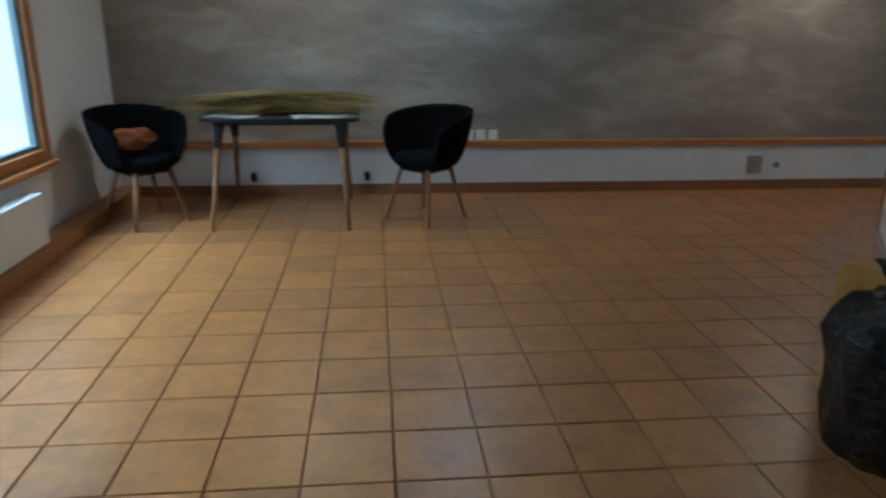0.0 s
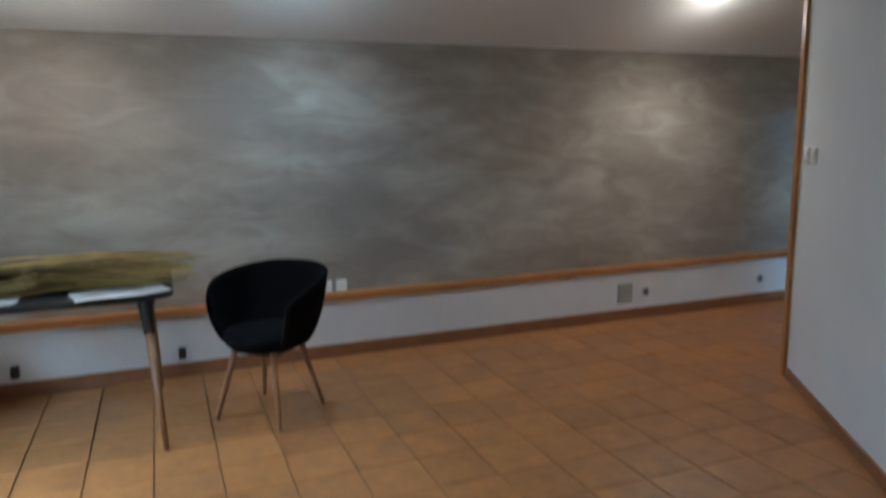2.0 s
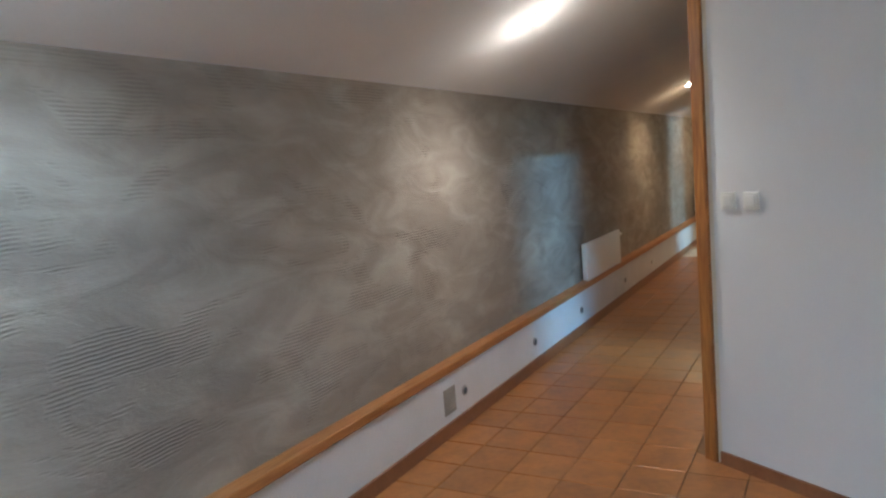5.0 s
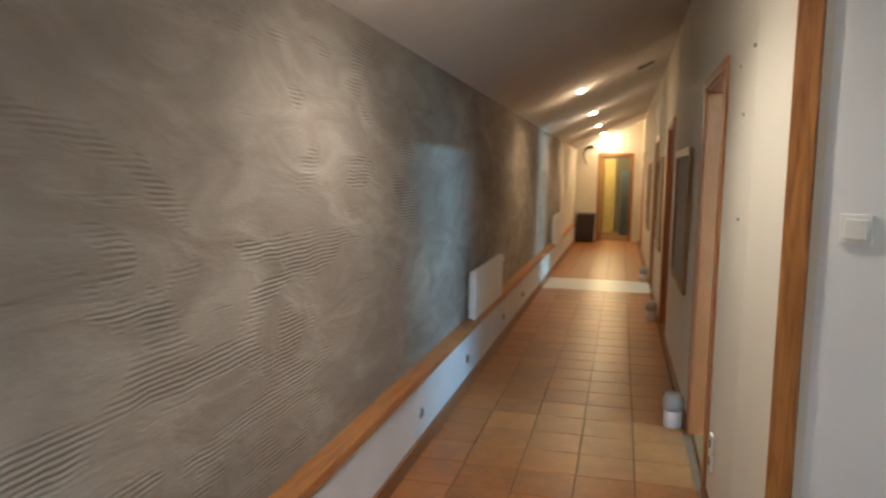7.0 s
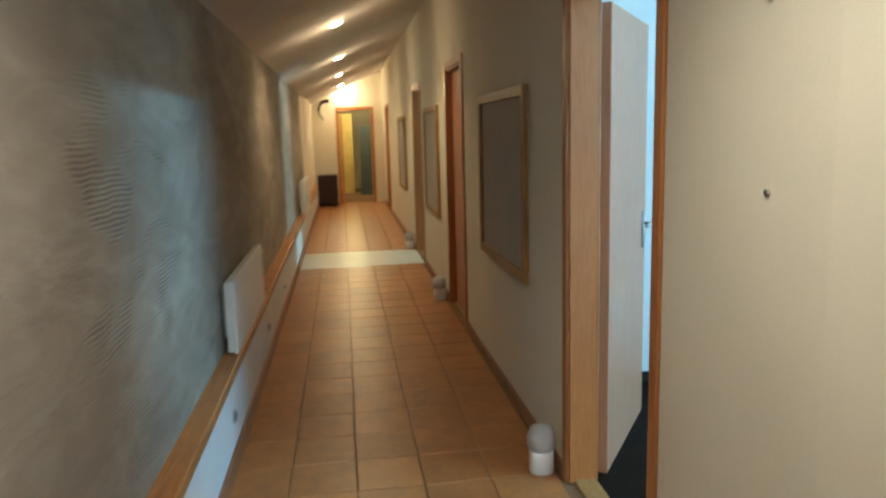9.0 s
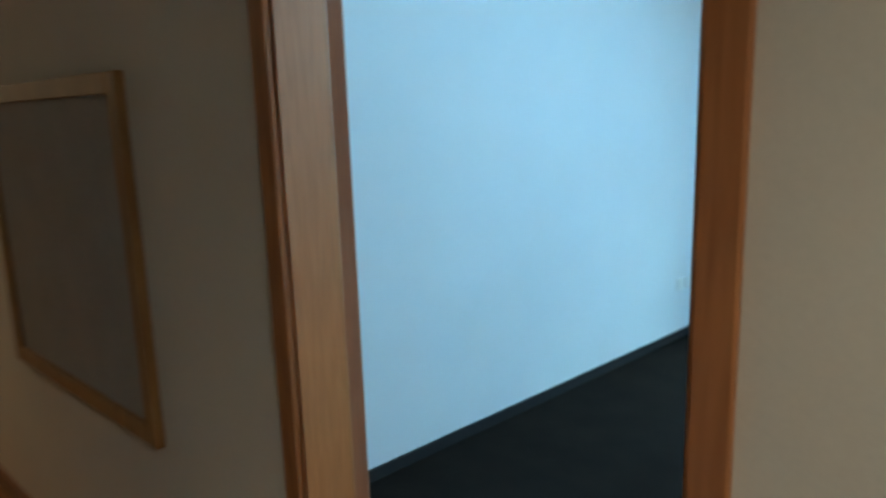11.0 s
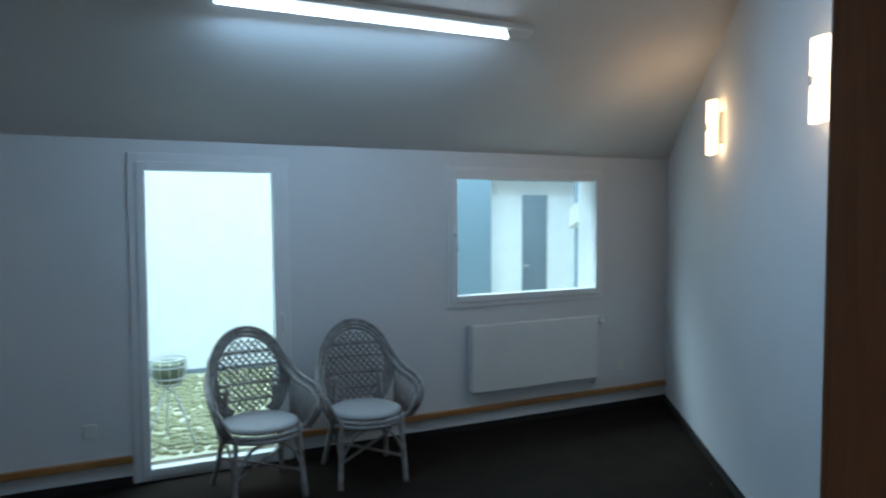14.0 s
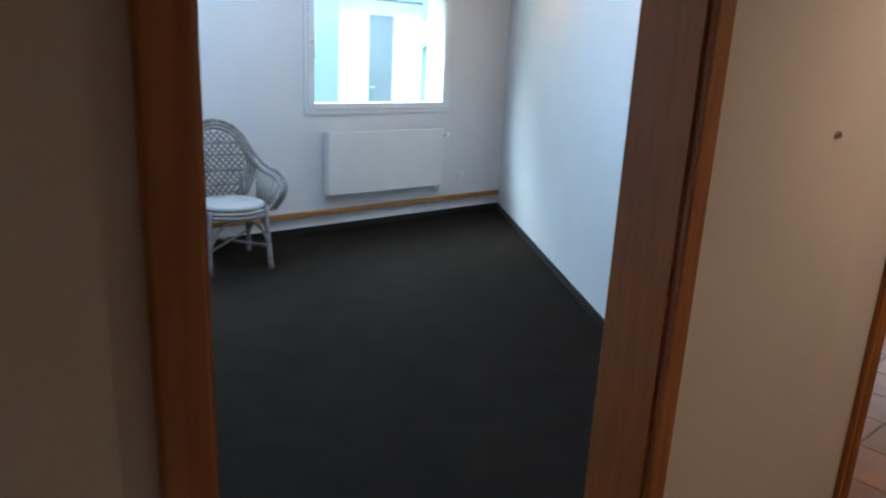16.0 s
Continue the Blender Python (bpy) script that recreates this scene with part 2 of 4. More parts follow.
M_BULBCOOL = glow("cool_bulb_glow", (0.62, 0.86, 1.0), 60)
M_FACADE = surface("white_render", (0.80, 0.80, 0.80), 0.85, vary=0.04)
M_GREYDOOR = surface("grey_door_paint", (0.13, 0.17, 0.20), 0.5)
M_PIER = surface("pier_blue_grey", (0.13, 0.20, 0.24), 0.8, vary=0.06)
M_GRAVEL = surface("pebbles", (0.42, 0.38, 0.28), 0.8, vary=0.3, scale=14, fine=60, tint=(0.20, 0.19, 0.10), each=0.6)
M_WIRE = surface("white_wire", (0.60, 0.62, 0.60), 0.4)
M_DARKBOX = surface("dark_box", (0.03, 0.015, 0.012), 0.4)


# ---- mesh helpers ----
def box(bm, x0, x1, y0, y1, z0, z1, m=None):
    r = bmesh.ops.create_cube(bm, size=1)["verts"]
    t = Matrix.Translation(((x0 + x1) / 2, (y0 + y1) / 2, (z0 + z1) / 2)) @ Matrix.Diagonal((x1 - x0, y1 - y0, z1 - z0, 1))
    bmesh.ops.transform(bm, matrix=(m @ t) if m else t, verts=r)
    return r


def bevelled(bm, w=0.004, n=2):
    bmesh.ops.bevel(bm, geom=bm.edges[:], offset=w, segments=n, affect="EDGES", profile=0.5)
    return bm


def one_box(x0, x1, y0, y1, z0, z1, w=0.0, n=2):
    bm = bmesh.new()
    box(bm, x0, x1, y0, y1, z0, z1)
    return bevelled(bm, w, n) if w else bm


def smooth_path(pts, n=8, closed=False):
    pts = [Vector(p) for p in pts]
    out, k = [], len(pts)
    for i in range(k if closed else k - 1):
        if closed:
            a, b, c, d = (pts[(i + j) % k] for j in (-1, 0, 1, 2))
        else:
            a, b, c, d = pts[max(i - 1, 0)], pts[i], pts[i + 1], pts[min(i + 2, k - 1)]
        for j in range(n):
            t = j / n
            out.append(0.5 * ((2 * b) + (c - a) * t + (2 * a - 5 * b + 4 * c - d) * t * t + (3 * b - a - 3 * c + d) * t ** 3))
    if not closed:
        out.append(pts[-1])
    return out


def tube(bm, pts, r, sides=8, closed=False, r1=None):
    """A round rod along points, its radius going from r to r1."""
    rings, k = [], len(pts)
    up = Vector((0.13, 0.21, 0.97))
    for i, p in enumerate(pts):
        p = Vector(p)
        if closed:
            d = Vector(pts[(i + 1) % k]) - Vector(pts[i - 1])
        else:
            d = Vector(pts[min(i + 1, k - 1)]) - Vector(pts[max(i - 1, 0)])
        d.normalize()
        a = d.cross(up)
        if a.length < 1e-3:
            a = d.cross(Vector((1, 0, 0)))
        a.normalize()
        b = d.cross(a)
        rad = r if r1 is None else r + (r1 - r) * i / (k - 1)
        rings.append([bm.verts.new(p + rad * (math.cos(t) * a + math.sin(t) * b)) for t in [2 * math.pi * j / sides for j in range(sides)]])
    for i in range(k if closed else k - 1):
        q, s = rings[i], rings[(i + 1) % k]
        for j in range(sides):
            bm.faces.new((q[j], q[(j + 1) % sides], s[(j + 1) % sides], s[j]))
    if not closed:
        bm.faces.new(rings[0][::-1])
        bm.faces.new(rings[-1])
    return bm


def lathe(bm, profile, sides=24, cx=0, cy=0):
    """A turned body from (radius, height) pairs."""
    rings = []
    for r, z in profile:
        rings.append([bm.verts.new((cx + r * math.cos(2 * math.pi * j / sides), cy + r * math.sin(2 * math.pi * j / sides), z)) for j in range(sides)])
    for a, b in zip(rings, rings[1:]):
        for j in range(sides):
            bm.faces.new((a[j], a[(j + 1) % sides], b[(j + 1) % sides], b[j]))
    bm.faces.new(rings[0][::-1])
    bm.faces.new(rings[-1])
    return bm


def made(name, bm, material, smooth=False):
    bmesh.ops.recalc_face_normals(bm, faces=bm.faces[:])
    me = bpy.data.meshes.new(name)
    bm.to_mesh(me)
    bm.free()
    me.materials.append(material)
    if smooth:
        for f in me.polygons:
            f.use_smooth = True
    return new(name, me)


def part(name, bm, material, parent, label="", smooth=False):
    ob = made(name, bm, material, smooth)
    ob.parent = parent
    return tagged(ob, label)


def thing(name, label, category, at=None, group="", kind=""):
    ob = new(name)
    ob.empty_display_size = 0.1
    if at is not None:
        ob.matrix_world = at
    return tagged(ob, label, category, group, kind)


def structure(name, bm, material, label="", category=""):
    return tagged(made(name, bm, material), label, category, kind="structure")


# ---- plan ----
YN, YC, YCB, YS = 6.05, 4.53, 4.415, 0.15      # plaster wall, corridor wall face and back, window wall
XW, XE, XO = -1.54, 18.87, 6.825              # window side of the room, end of the corridor, office side wall
YP = 5.975                                    # face of the band at its foot
SLOPE, RIDGE = 0.45, 3.07
ZE = 2.13


def slant_room(y):
    return 3.055 + 0.62 * (y - 3.05)


def slant_office(y):
    return 3.14 + 0.64 * (y - 3.05)


def side_x(y):
    return XO + 0.066 * (y - YS)


def ceil_z(y):
    return ZE + SLOPE * (YN - y) if y > RIDGE else 2.12 + 0.4627 * (y - YS)


def prism(bm, pts, z0, z1):
    """An upright slab over a ground outline; z1 may be a function of the point."""
    f = z1 if callable(z1) else (lambda p: z1)
    lo = [bm.verts.new((x, y, z0)) for x, y in pts]
    hi = [bm.verts.new((x, y, f((x, y)))) for x, y in pts]
    n = len(pts)
    for i in range(n):
        bm.faces.new((lo[i], lo[(i + 1) % n], hi[(i + 1) % n], hi[i]))
    bm.faces.new(lo[::-1])
    bm.faces.new(hi)
    return bm


# ---- large structure ----
XP = 14.7                                     # the raw plaster ends here
bm = bmesh.new()
box(bm, XW - 0.3, XP, YN, YN + 0.3, -0.1, 2.45)
structure("wall_north", bm, M_PLASTER, "raw grey plastered wall with trowel marks", "wall")
bm = bmesh.new()
box(bm, XP, 23.0, YN - 0.01, YN + 0.3, -0.1, 2.45)
structure("wall_north_far", bm, M_CREAM, "cream painted wall at the end of the corridor", "wall")

# the window side of the room, with its opening
WY0, WY1, WZ0, WZ1 = 1.6, 4.78, 0.53, 2.05
bm = bmesh.new()
box(bm, XW - 0.3, XW, -1.2, WY0, -0.1, 3.6)
box(bm, XW - 0.3, XW, WY1, YN, -0.1, 2.8)
box(bm, XW - 0.3, XW, WY0, WY1, -0.1, WZ0)
box(bm, XW - 0.3, XW, WY0, WY1, WZ1, 3.6)
structure("wall_west", bm, M_WHITE, "white painted wall with a wide window", "wall")
bm = bmesh.new()
box(bm, XW - 0.3, 1.2, -1.2, -0.9, -0.1, 2.3)
structure("wall_back", bm, M_WHITE, "white painted wall behind the table room", "wall")

# the slanted partition between room and office
bm = bmesh.new()
ya, yb = -1.1, YCB
prism(bm, [(slant_room(ya), ya), (slant_office(ya), ya), (slant_office(RIDGE), RIDGE), (slant_room(RIDGE), RIDGE)], -0.1, lambda p: ceil_z(p[1]) + 0.05)
prism(bm, [(slant_room(RIDGE), RIDGE), (slant_office(RIDGE), RIDGE), (slant_office(yb), yb), (slant_room(yb), yb)], -0.1, lambda p: ceil_z(p[1]) + 0.05)
structure("wall_slanted", bm, M_WHITE, "smooth white slanted partition wall", "wall")

# corridor wall with its doorways
DOORS = [(5.14, 5.95), (8.46, 9.24), (11.28, 12.10), (16.9, 17.65)]
DH = 2.005
bm = bmesh.new()
top = lambda p: ceil_z(p[1]) + 0.05
YPOST = 4.475
x = None
for a, b in DOORS:
    if x is None:
        prism(bm, [(slant_room(YPOST), YPOST), (slant_room(YCB), YCB), (a, YCB), (a, YC), (4.4, YC)], -0.1, top)
    else:
        prism(bm, [(x, YC), (x, YCB), (a, YCB), (a, YC)], -0.1, top)
    prism(bm, [(a, YC), (a, YCB), (b, YCB), (b, YC)], DH, top)
    x = b
prism(bm, [(x, YC), (x, YCB), (XE, YCB), (XE, YC)], -0.1, top)
structure("wall_corridor", bm, M_CREAM, "cream painted corridor wall with doorways", "wall")

# end wall with its doorway
bm = bmesh.new()
EY0, EY1 = 4.79, 5.47
prism(bm, [(XE, YC - 0.3), (XE + 0.2, YC - 0.3), (XE + 0.2, EY0), (XE, EY0)], -0.1, 3.0)
prism(bm, [(XE, EY1), (XE + 0.2, EY1), (XE + 0.2, YN), (XE, YN)], -0.1, 3.0)
prism(bm, [(XE, EY0), (XE + 0.2, EY0), (XE + 0.2, EY1), (XE, EY1)], 2.0, 3.0)
structure("wall_east", bm, M_CREAM, "cream wall closing the corridor with a doorway", "wall")

# window wall of the office and the rooms beside it
TD0, TD1, TDZ = 4.645, 5.59, 2.02
OW0, OW1, OZ0, OZ1 = 2.02, 3.43, 0.97, 1.99
bm = bmesh.new()
xs = slant_office(YS)
for a, b, z0, z1 in ((xs - 0.2, OW0, -0.1, 2.4), (OW0, OW1, -0.1, OZ0), (OW0, OW1, OZ1, 2.4), (OW1, TD0, -0.1, 2.4), (TD0, TD1, TDZ, 2.4),
                     (TD1, 11.2, -0.1, 2.4), (11.2, 12.6, -0.1, 0.9), (11.2, 12.6, 2.0, 2.4), (12.6, 23, -0.1, 2.4)):
    box(bm, a, b, YS - 0.3, YS, z0, z1)
structure("wall_south", bm, M_WHITE, "white painted window wall of the office", "wall")
bm = bmesh.new()
for ya, yb in ((YS, RIDGE), (RIDGE, YCB)):
    prism(bm, [(side_x(ya), ya), (side_x(ya) + 0.12, ya), (side_x(yb) + 0.12, yb), (side_x(yb), yb)], -0.1, top)
structure("wall_office_side", bm, M_WHITE, "white painted side wall of the office", "wall")
bm = bmesh.new()
for xx in (10.4, 13.4, 23.0):
    prism(bm, [(xx, YS), (xx + 0.12, YS), (xx + 0.12, RIDGE), (xx, RIDGE)], -0.1, top)
    prism(bm, [(xx, RIDGE), (xx + 0.12, RIDGE), (xx + 0.12, YCB), (xx, YCB)], -0.1, top)
box(bm, 22.9, 23.1, YCB, YN, -0.1, 3.2)
structure("wall_inner", bm, M_CREAM, "plain cream walls of the rooms behind", "wall")


def roof(name, x0, x1, y0, y1, label):
    bm = bmesh.new()
    z0, z1 = ceil_z(y0) if y0 >= RIDGE else 2.12 + 0.4627 * (y0 - YS), ceil_z(y1) if y0 >= RIDGE else 2.12 + 0.4627 * (y1 - YS)
    v = [bm.verts.new(p) for p in ((x0, y0, z0), (x1, y0, z0), (x1, y1, z1), (x0, y1, z1), (x0, y0, z0 + 0.2), (x1, y0, z0 + 0.2), (x1, y1, z1 + 0.2), (x0, y1, z1 + 0.2))]
    for f in ((0, 1, 2, 3), (4, 5, 6, 7), (0, 1, 5, 4), (1, 2, 6, 5), (2, 3, 7, 6), (3, 0, 4, 7)):
        bm.faces.new([v[i] for i in f])
    return structure(name, bm, M_CEIL, label, "ceiling")


roof("ceiling_north", XW - 0.3, 23.2, RIDGE, YN + 0.3, "sloping off-white ceiling under the roof")
roof("ceiling_south", XW - 0.3, 23.2, YS - 0.15, RIDGE, "sloping off-white ceiling of the office side")
roof("ceiling_back", XW - 0.3, 1.35, -1.2, YS - 0.15, "sloping off-white ceiling over the room's end")

# floors
bm = bmesh.new()
prism(bm, [(XW - 0.3, -1.2), (slant_room(-1.2) + 0.05, -1.2), (slant_room(YC) + 0.02, YC - 0.06), (23, YC - 0.06), (23, YN + 0.1), (XW - 0.3, YN + 0.1)], -0.12, -0.004)
floor = structure("floor", bm, M_GROUT, "terracotta tiled floor with dark joints", "floor")
bm = bmesh.new()
prism(bm, [(slant_office(YS) - 0.2, YS - 0.1), (side_x(YS) + 0.1, YS - 0.1), (side_x(YC) + 0.1, YC - 0.08), (slant_office(YC) - 0.05, YC - 0.08)], -0.12, 0.0)
structure("floor_office", bm, M_CARPET, "dark grey carpet of the office", "carpet")
bm = bmesh.new()
prism(bm, [(side_x(YS) + 0.12, YS - 0.1), (23, YS - 0.1), (23, YC - 0.08), (side_x(YC) + 0.12, YC - 0.08)], -0.12, 0.0)
structure("floor_rooms", bm, M_CARPET, "dark grey carpet of the other rooms", "carpet")

# white plinth, wooden rail and tiled skirting on the plaster wall
bm = bmesh.new()
box(bm, XW, XE, YP, YN + 0.01, 0.05, 0.395)
structure("plinth", bm, M_PLINTH, "white painted band at the foot of the plaster wall", "plinth")
bm = one_box(XW, XE, YP - 0.014, YN + 0.01, 0.392, 0.444, 0.006)
structure("rail", bm, M_RAIL, "varnished wooden rail along the plaster wall", "rail")


def skirting(name, p, q, h, t, mat, label, inward=1, piece=None):
    """A baseboard from p to q, standing off to its left side by t."""
    p, q = Vector((*p, 0)), Vector((*q, 0))
    d = (q - p).normalized()
    n = Vector((-d.y, d.x, 0)) * inward
    bm = bmesh.new()
    prism(bm, [tuple(v.xy) for v in (p, q, q + n * t, p + n * t)], 0.0, h)
    return structure(name, bm, mat, label, "baseboard")


skirting("baseboard_north", (XE, YP), (XW, YP), 0.09, 0.016, M_SKIRT, "brown tiled skirting under the white band")
skirting("baseboard_slanted", (slant_room(-0.9), -0.9), (slant_room(YPOST - 0.06), YPOST - 0.06), 0.07, 0.016, M_SKIRT, "brown tiled skirting of the slanted wall")
for k, (a, b) in enumerate(((4.40, 5.093), (5.997, 8.413), (9.287, 11.233), (12.147, 16.853), (17.697, XE))):
    skirting("baseboard_corridor", (a, YC), (b, YC), 0.06, 0.014, M_SKIRT, "brown tiled skirting of the corridor")
skirting("baseboard_office_side", (side_x(YS), YS), (side_x(YCB), YCB), 0.055, 0.014, M_DARKBASE, "dark carpet skirting of the office")
skirting("baseboard_office_slanted", (slant_office(YCB), YCB), (slant_office(YS), YS), 0.05, 0.014, M_DARKBASE, "dark carpet skirting of the office")
for a, b in ((slant_office(YS), TD0 - 0.03), (TD1 + 0.03, XO)):
    skirting("baseboard_office_south", (b, YS), (a, YS), 0.05, 0.014, M_DARKBASE, "dark carpet skirting of the office", -1)
    bm = one_box(a, b, YS - 0.01, YS + 0.035, 0.140, 0.180, 0.005)
    structure("rail_office", bm, M_RAIL, "varnished wooden rail under the office windows", "rail")
# the low wooden ledge along the window side
bm = one_box(XW, XW + 0.16, -0.9, YN - 0.02, 0.0, 0.10, 0.008)
structure("ledge_west", bm, M_RAIL, "brown wooden ledge at the foot of the window wall", "ledge")


# ---- doors ----
def doorway(name, a, b, label, leaf=None, hinge="far", angle=0.0):
    d = tagged(thing(name, label, "door", pose(0, 0, 0)), kind="structure")
    w = 0.047
    for face, y0, y1 in (("corridor", YC, YC + 0.015), ("room", YCB - 0.015, YCB)):
        part("door_trim", one_box(a - w, a + 0.004, y0, y1, 0, DH + w, 0.004), M_TRIM, d)
        part("door_trim", one_box(b - 0.004, b + w, y0, y1, 0, DH + w, 0.004), M_TRIM, d)
        part("door_trim", one_box(a + 0.004, b - 0.004, y0, y1, DH - 0.004, DH + w, 0.004), M_TRIM, d)
    part("door_lining", one_box(a - 0.001, a + 0.012, YCB + 0.001, YC - 0.001, 0, DH), M_DOORWOOD, d)
    part("door_lining", one_box(b - 0.012, b + 0.001, YCB + 0.001, YC - 0.001, 0, DH), M_DOORWOOD, d)
    part("door_lining", one_box(a + 0.012, b - 0.012, YCB + 0.001, YC - 0.001, DH - 0.02, DH), M_DOORWOOD, d)
    part("threshold", one_box(a + 0.012, b - 0.012, YCB, YC - 0.02, 0.0, 0.014, 0.004), M_BOARDWOOD, d, "worn wooden threshold")
    if leaf:
        lw = b - a - 0.035
        m = pose(b + 0.012 if angle else b - 0.016, YCB - 0.04 if angle else YCB + 0.05, 0, 0, 0, angle)
        bm = bmesh.new()
        box(bm, -lw, 0, -0.02, 0.02, 0.02, DH - 0.03, m)
        lf = part("door_leaf", bevelled(bm, 0.003), M_LEAF, d, "pinkish veneered door leaf")
        bm = bmesh.new()
        for s in (1, -1):
            tube(bm, [m @ Vector(p) for p in ((-lw + 0.06, 0, 1.02), (-lw + 0.06, 0.055 * s, 1.02), (-lw + 0.075, 0.062 * s, 1.02), (-lw + 0.18, 0.062 * s, 1.02))], 0.009)
            box(bm, -lw + 0.035, -lw + 0.085, min(0.02 * s, 0.028 * s), max(0.02 * s, 0.028 * s), 0.90, 1.08, m)
        part("door_handle", bm, M_STEEL, lf, "steel lever handle on a plate", True)
    return d


doorway("door_1", *DOORS[0], "open veneered door in an orange-brown wooden frame", True, "far", 146)
doorway("door_2", *DOORS[1], "closed pinkish veneered door in a brown wooden frame", True, "far", 0)
doorway("door_3", *DOORS[2], "open veneered door further down the corridor", True, "far", 120)
doorway("door_4", *DOORS[3], "closed veneered door near the corridor's end", True, "far", 0)

d = tagged(thing("door_5", "open dark wooden door at the end of the corridor", "door"), kind="structure")
for y0, y1 in ((EY0 - 0.065, EY0 + 0.004), (EY1 - 0.004, EY1 + 0.065)):
    part("door_trim", one_box(XE - 0.015, XE, y0, y1, 0, 2.065, 0.004), M_TRIM, d)
part("door_trim", one_box(XE - 0.015, XE, EY0 + 0.004, EY1 - 0.004, 1.996, 2.065, 0.004), M_TRIM, d)
part("door_leaf", one_box(XE + 0.2, XE + 0.95, EY1 - 0.06, EY1 - 0.02, 0.01, 1.98, 0.003), M_TRIM, d)

# the wooden post that caps the slanted wall
post = thing("wooden_post", "varnished pine post capping the end of the partition wall", "post")
ang = math.degrees(math.atan2(-0.62, 1.0))
XPOST = slant_room(YPOST)
m = pose(XPOST, YPOST, 0, 0, 0, ang)
bm = bmesh.new()
box(bm, -0.020, 0.004, -0.045, 0.026, 0, ceil_z(YPOST) - 0.03, m)
part("face_board", bevelled(bm, 0.003), M_POST, post)
m = pose(XPOST, YPOST, 0, 0, 0, math.degrees(math.atan2(YC - YPOST, 4.4 - XPOST)))
bm = bmesh.new()
box(bm, 0.014, 0.056, 0.001, 0.016, 0, ceil_z(YPOST + 0.02) - 0.02, m)
bevelled(bm, 0.003)
part("edge_board", bm, M_POST, post)


# ---- windows ----
def window_frame(ob, x0, x1, z0, z1, g, y0=YS - 0.06, y1=YS + 0.018):
    """Outer frame, sash and pane in the window wall; g: the pane's bounds."""
    gx0, gx1, gz0, gz1 = g
    for nm, a, b, c, e in (("frame", x0, gx0 - 0.05, z0, z1), ("frame", gx1 + 0.05, x1, z0, z1)):
        part(nm, one_box(a, b, y0, y1, c, e, 0.005), M_PVC, ob)
    part("frame", one_box(gx0 - 0.05, gx1 + 0.05, y0, y1, gz1 + 0.05, z1, 0.005), M_PVC, ob)
    part("frame", one_box(gx0 - 0.05, gx1 + 0.05, y0, y1, z0, gz0 - 0.05, 0.005), M_PVC, ob)
    y2 = y1 + 0.014
    sash = part("sash", one_box(gx0 - 0.055, gx0, y0 + 0.01, y2, gz0 - 0.055, gz1 + 0.055, 0.006), M_PVC, ob)
    part("sash", one_box(gx1, gx1 + 0.055, y0 + 0.01, y2, gz0 - 0.055, gz1 + 0.055, 0.006), M_PVC, ob)
    part("sash", one_box(gx0, gx1, y0 + 0.01, y2, gz1, gz1 + 0.055, 0.006), M_PVC, ob)
    part("sash", one_box(gx0, gx1, y0 + 0.01, y2, gz0 - 0.055, gz0, 0.006), M_PVC, ob)
    pane = part("pane", one_box(gx0, gx1, y0 + 0.03, y0 + 0.036, gz0, gz1), M_GLASS, ob)
    pane.visible_shadow = False
    return y2


w1 = tagged(thing("window_1", "white-framed glazed terrace door, closed", "window"), kind="structure")
y2 = window_frame(w1, 4.625, 5.61, 0.0, 2.04, (4.733, 5.512, 0.08, 1.932))
bm = bmesh.new()
tube(bm, [(4.69, y2, 1.0), (4.69, y2 + 0.04, 1.0), (4.69, y2 + 0.045, 0.99), (4.69, y2 + 0.045, 0.88)], 0.008)
part("window_handle", bm, M_PVC, w1, "", True)
w2 = tagged(thing("window_2", "white-framed office window above the radiator", "window"), kind="structure")
y2 = window_frame(w2, 2.0, 3.45, 0.95, 2.015, (2.083, 3.37, 1.042, 1.917))
bm = bmesh.new()
tube(bm, [(3.40, y2, 1.5), (3.40, y2 + 0.04, 1.5), (3.40, y2 + 0.045, 1.49), (3.40, y2 + 0.045, 1.38)], 0.008)
part("window_handle", bm, M_PVC, w2, "", True)

w3 = tagged(thing("window_3", "wide wooden-framed window of the table room", "window"), kind="structure")
for y0, y1, z0, z1 in ((WY1 - 0.07, WY1 + 0.02, WZ0, WZ1), (WY0, WY0 + 0.07, WZ0, WZ1), (3.1, 3.2, WZ0, WZ1)):
    part("frame", one_box(XW - 0.07, XW + 0.02, y0, y1, z0 - 0.02, z1, 0.006), M_RAIL, w3)
part("frame", one_box(XW - 0.07, XW + 0.018, WY0 + 0.07, WY1 - 0.07, WZ1 - 0.07, WZ1, 0.006), M_RAIL, w3)
part("frame", one_box(XW - 0.07, XW + 0.018, WY0 + 0.07, WY1 - 0.07, WZ0, WZ0 + 0.07, 0.006), M_RAIL, w3)
part("window_sill", one_box(XW - 0.02, XW + 0.06, WY0 - 0.03, WY1 + 0.03, WZ0 - 0.05, WZ0 - 0.005, 0.01), M_RAIL, w3, "brown wooden sill")
for y0, y1 in ((WY0 + 0.07, 3.1), (3.2, WY1 - 0.07)):
    for a, b, c, e in ((y0, y0 + 0.04, 0.59, 1.98), (y1 - 0.04, y1, 0.59, 1.98), (y0 + 0.04, y1 - 0.04, 0.59, 0.63), (y0 + 0.04, y1 - 0.04, 1.94, 1.98)):
        part("sash", one_box(XW - 0.055, XW - 0.01, a, b, c, e, 0.004), M_GREYDOOR, w3)
    pane = part("pane", one_box(XW - 0.04, XW - 0.034, y0 + 0.04, y1 - 0.04, 0.63, 1.94), M_GLASS, w3)
    pane.visible_shadow = False


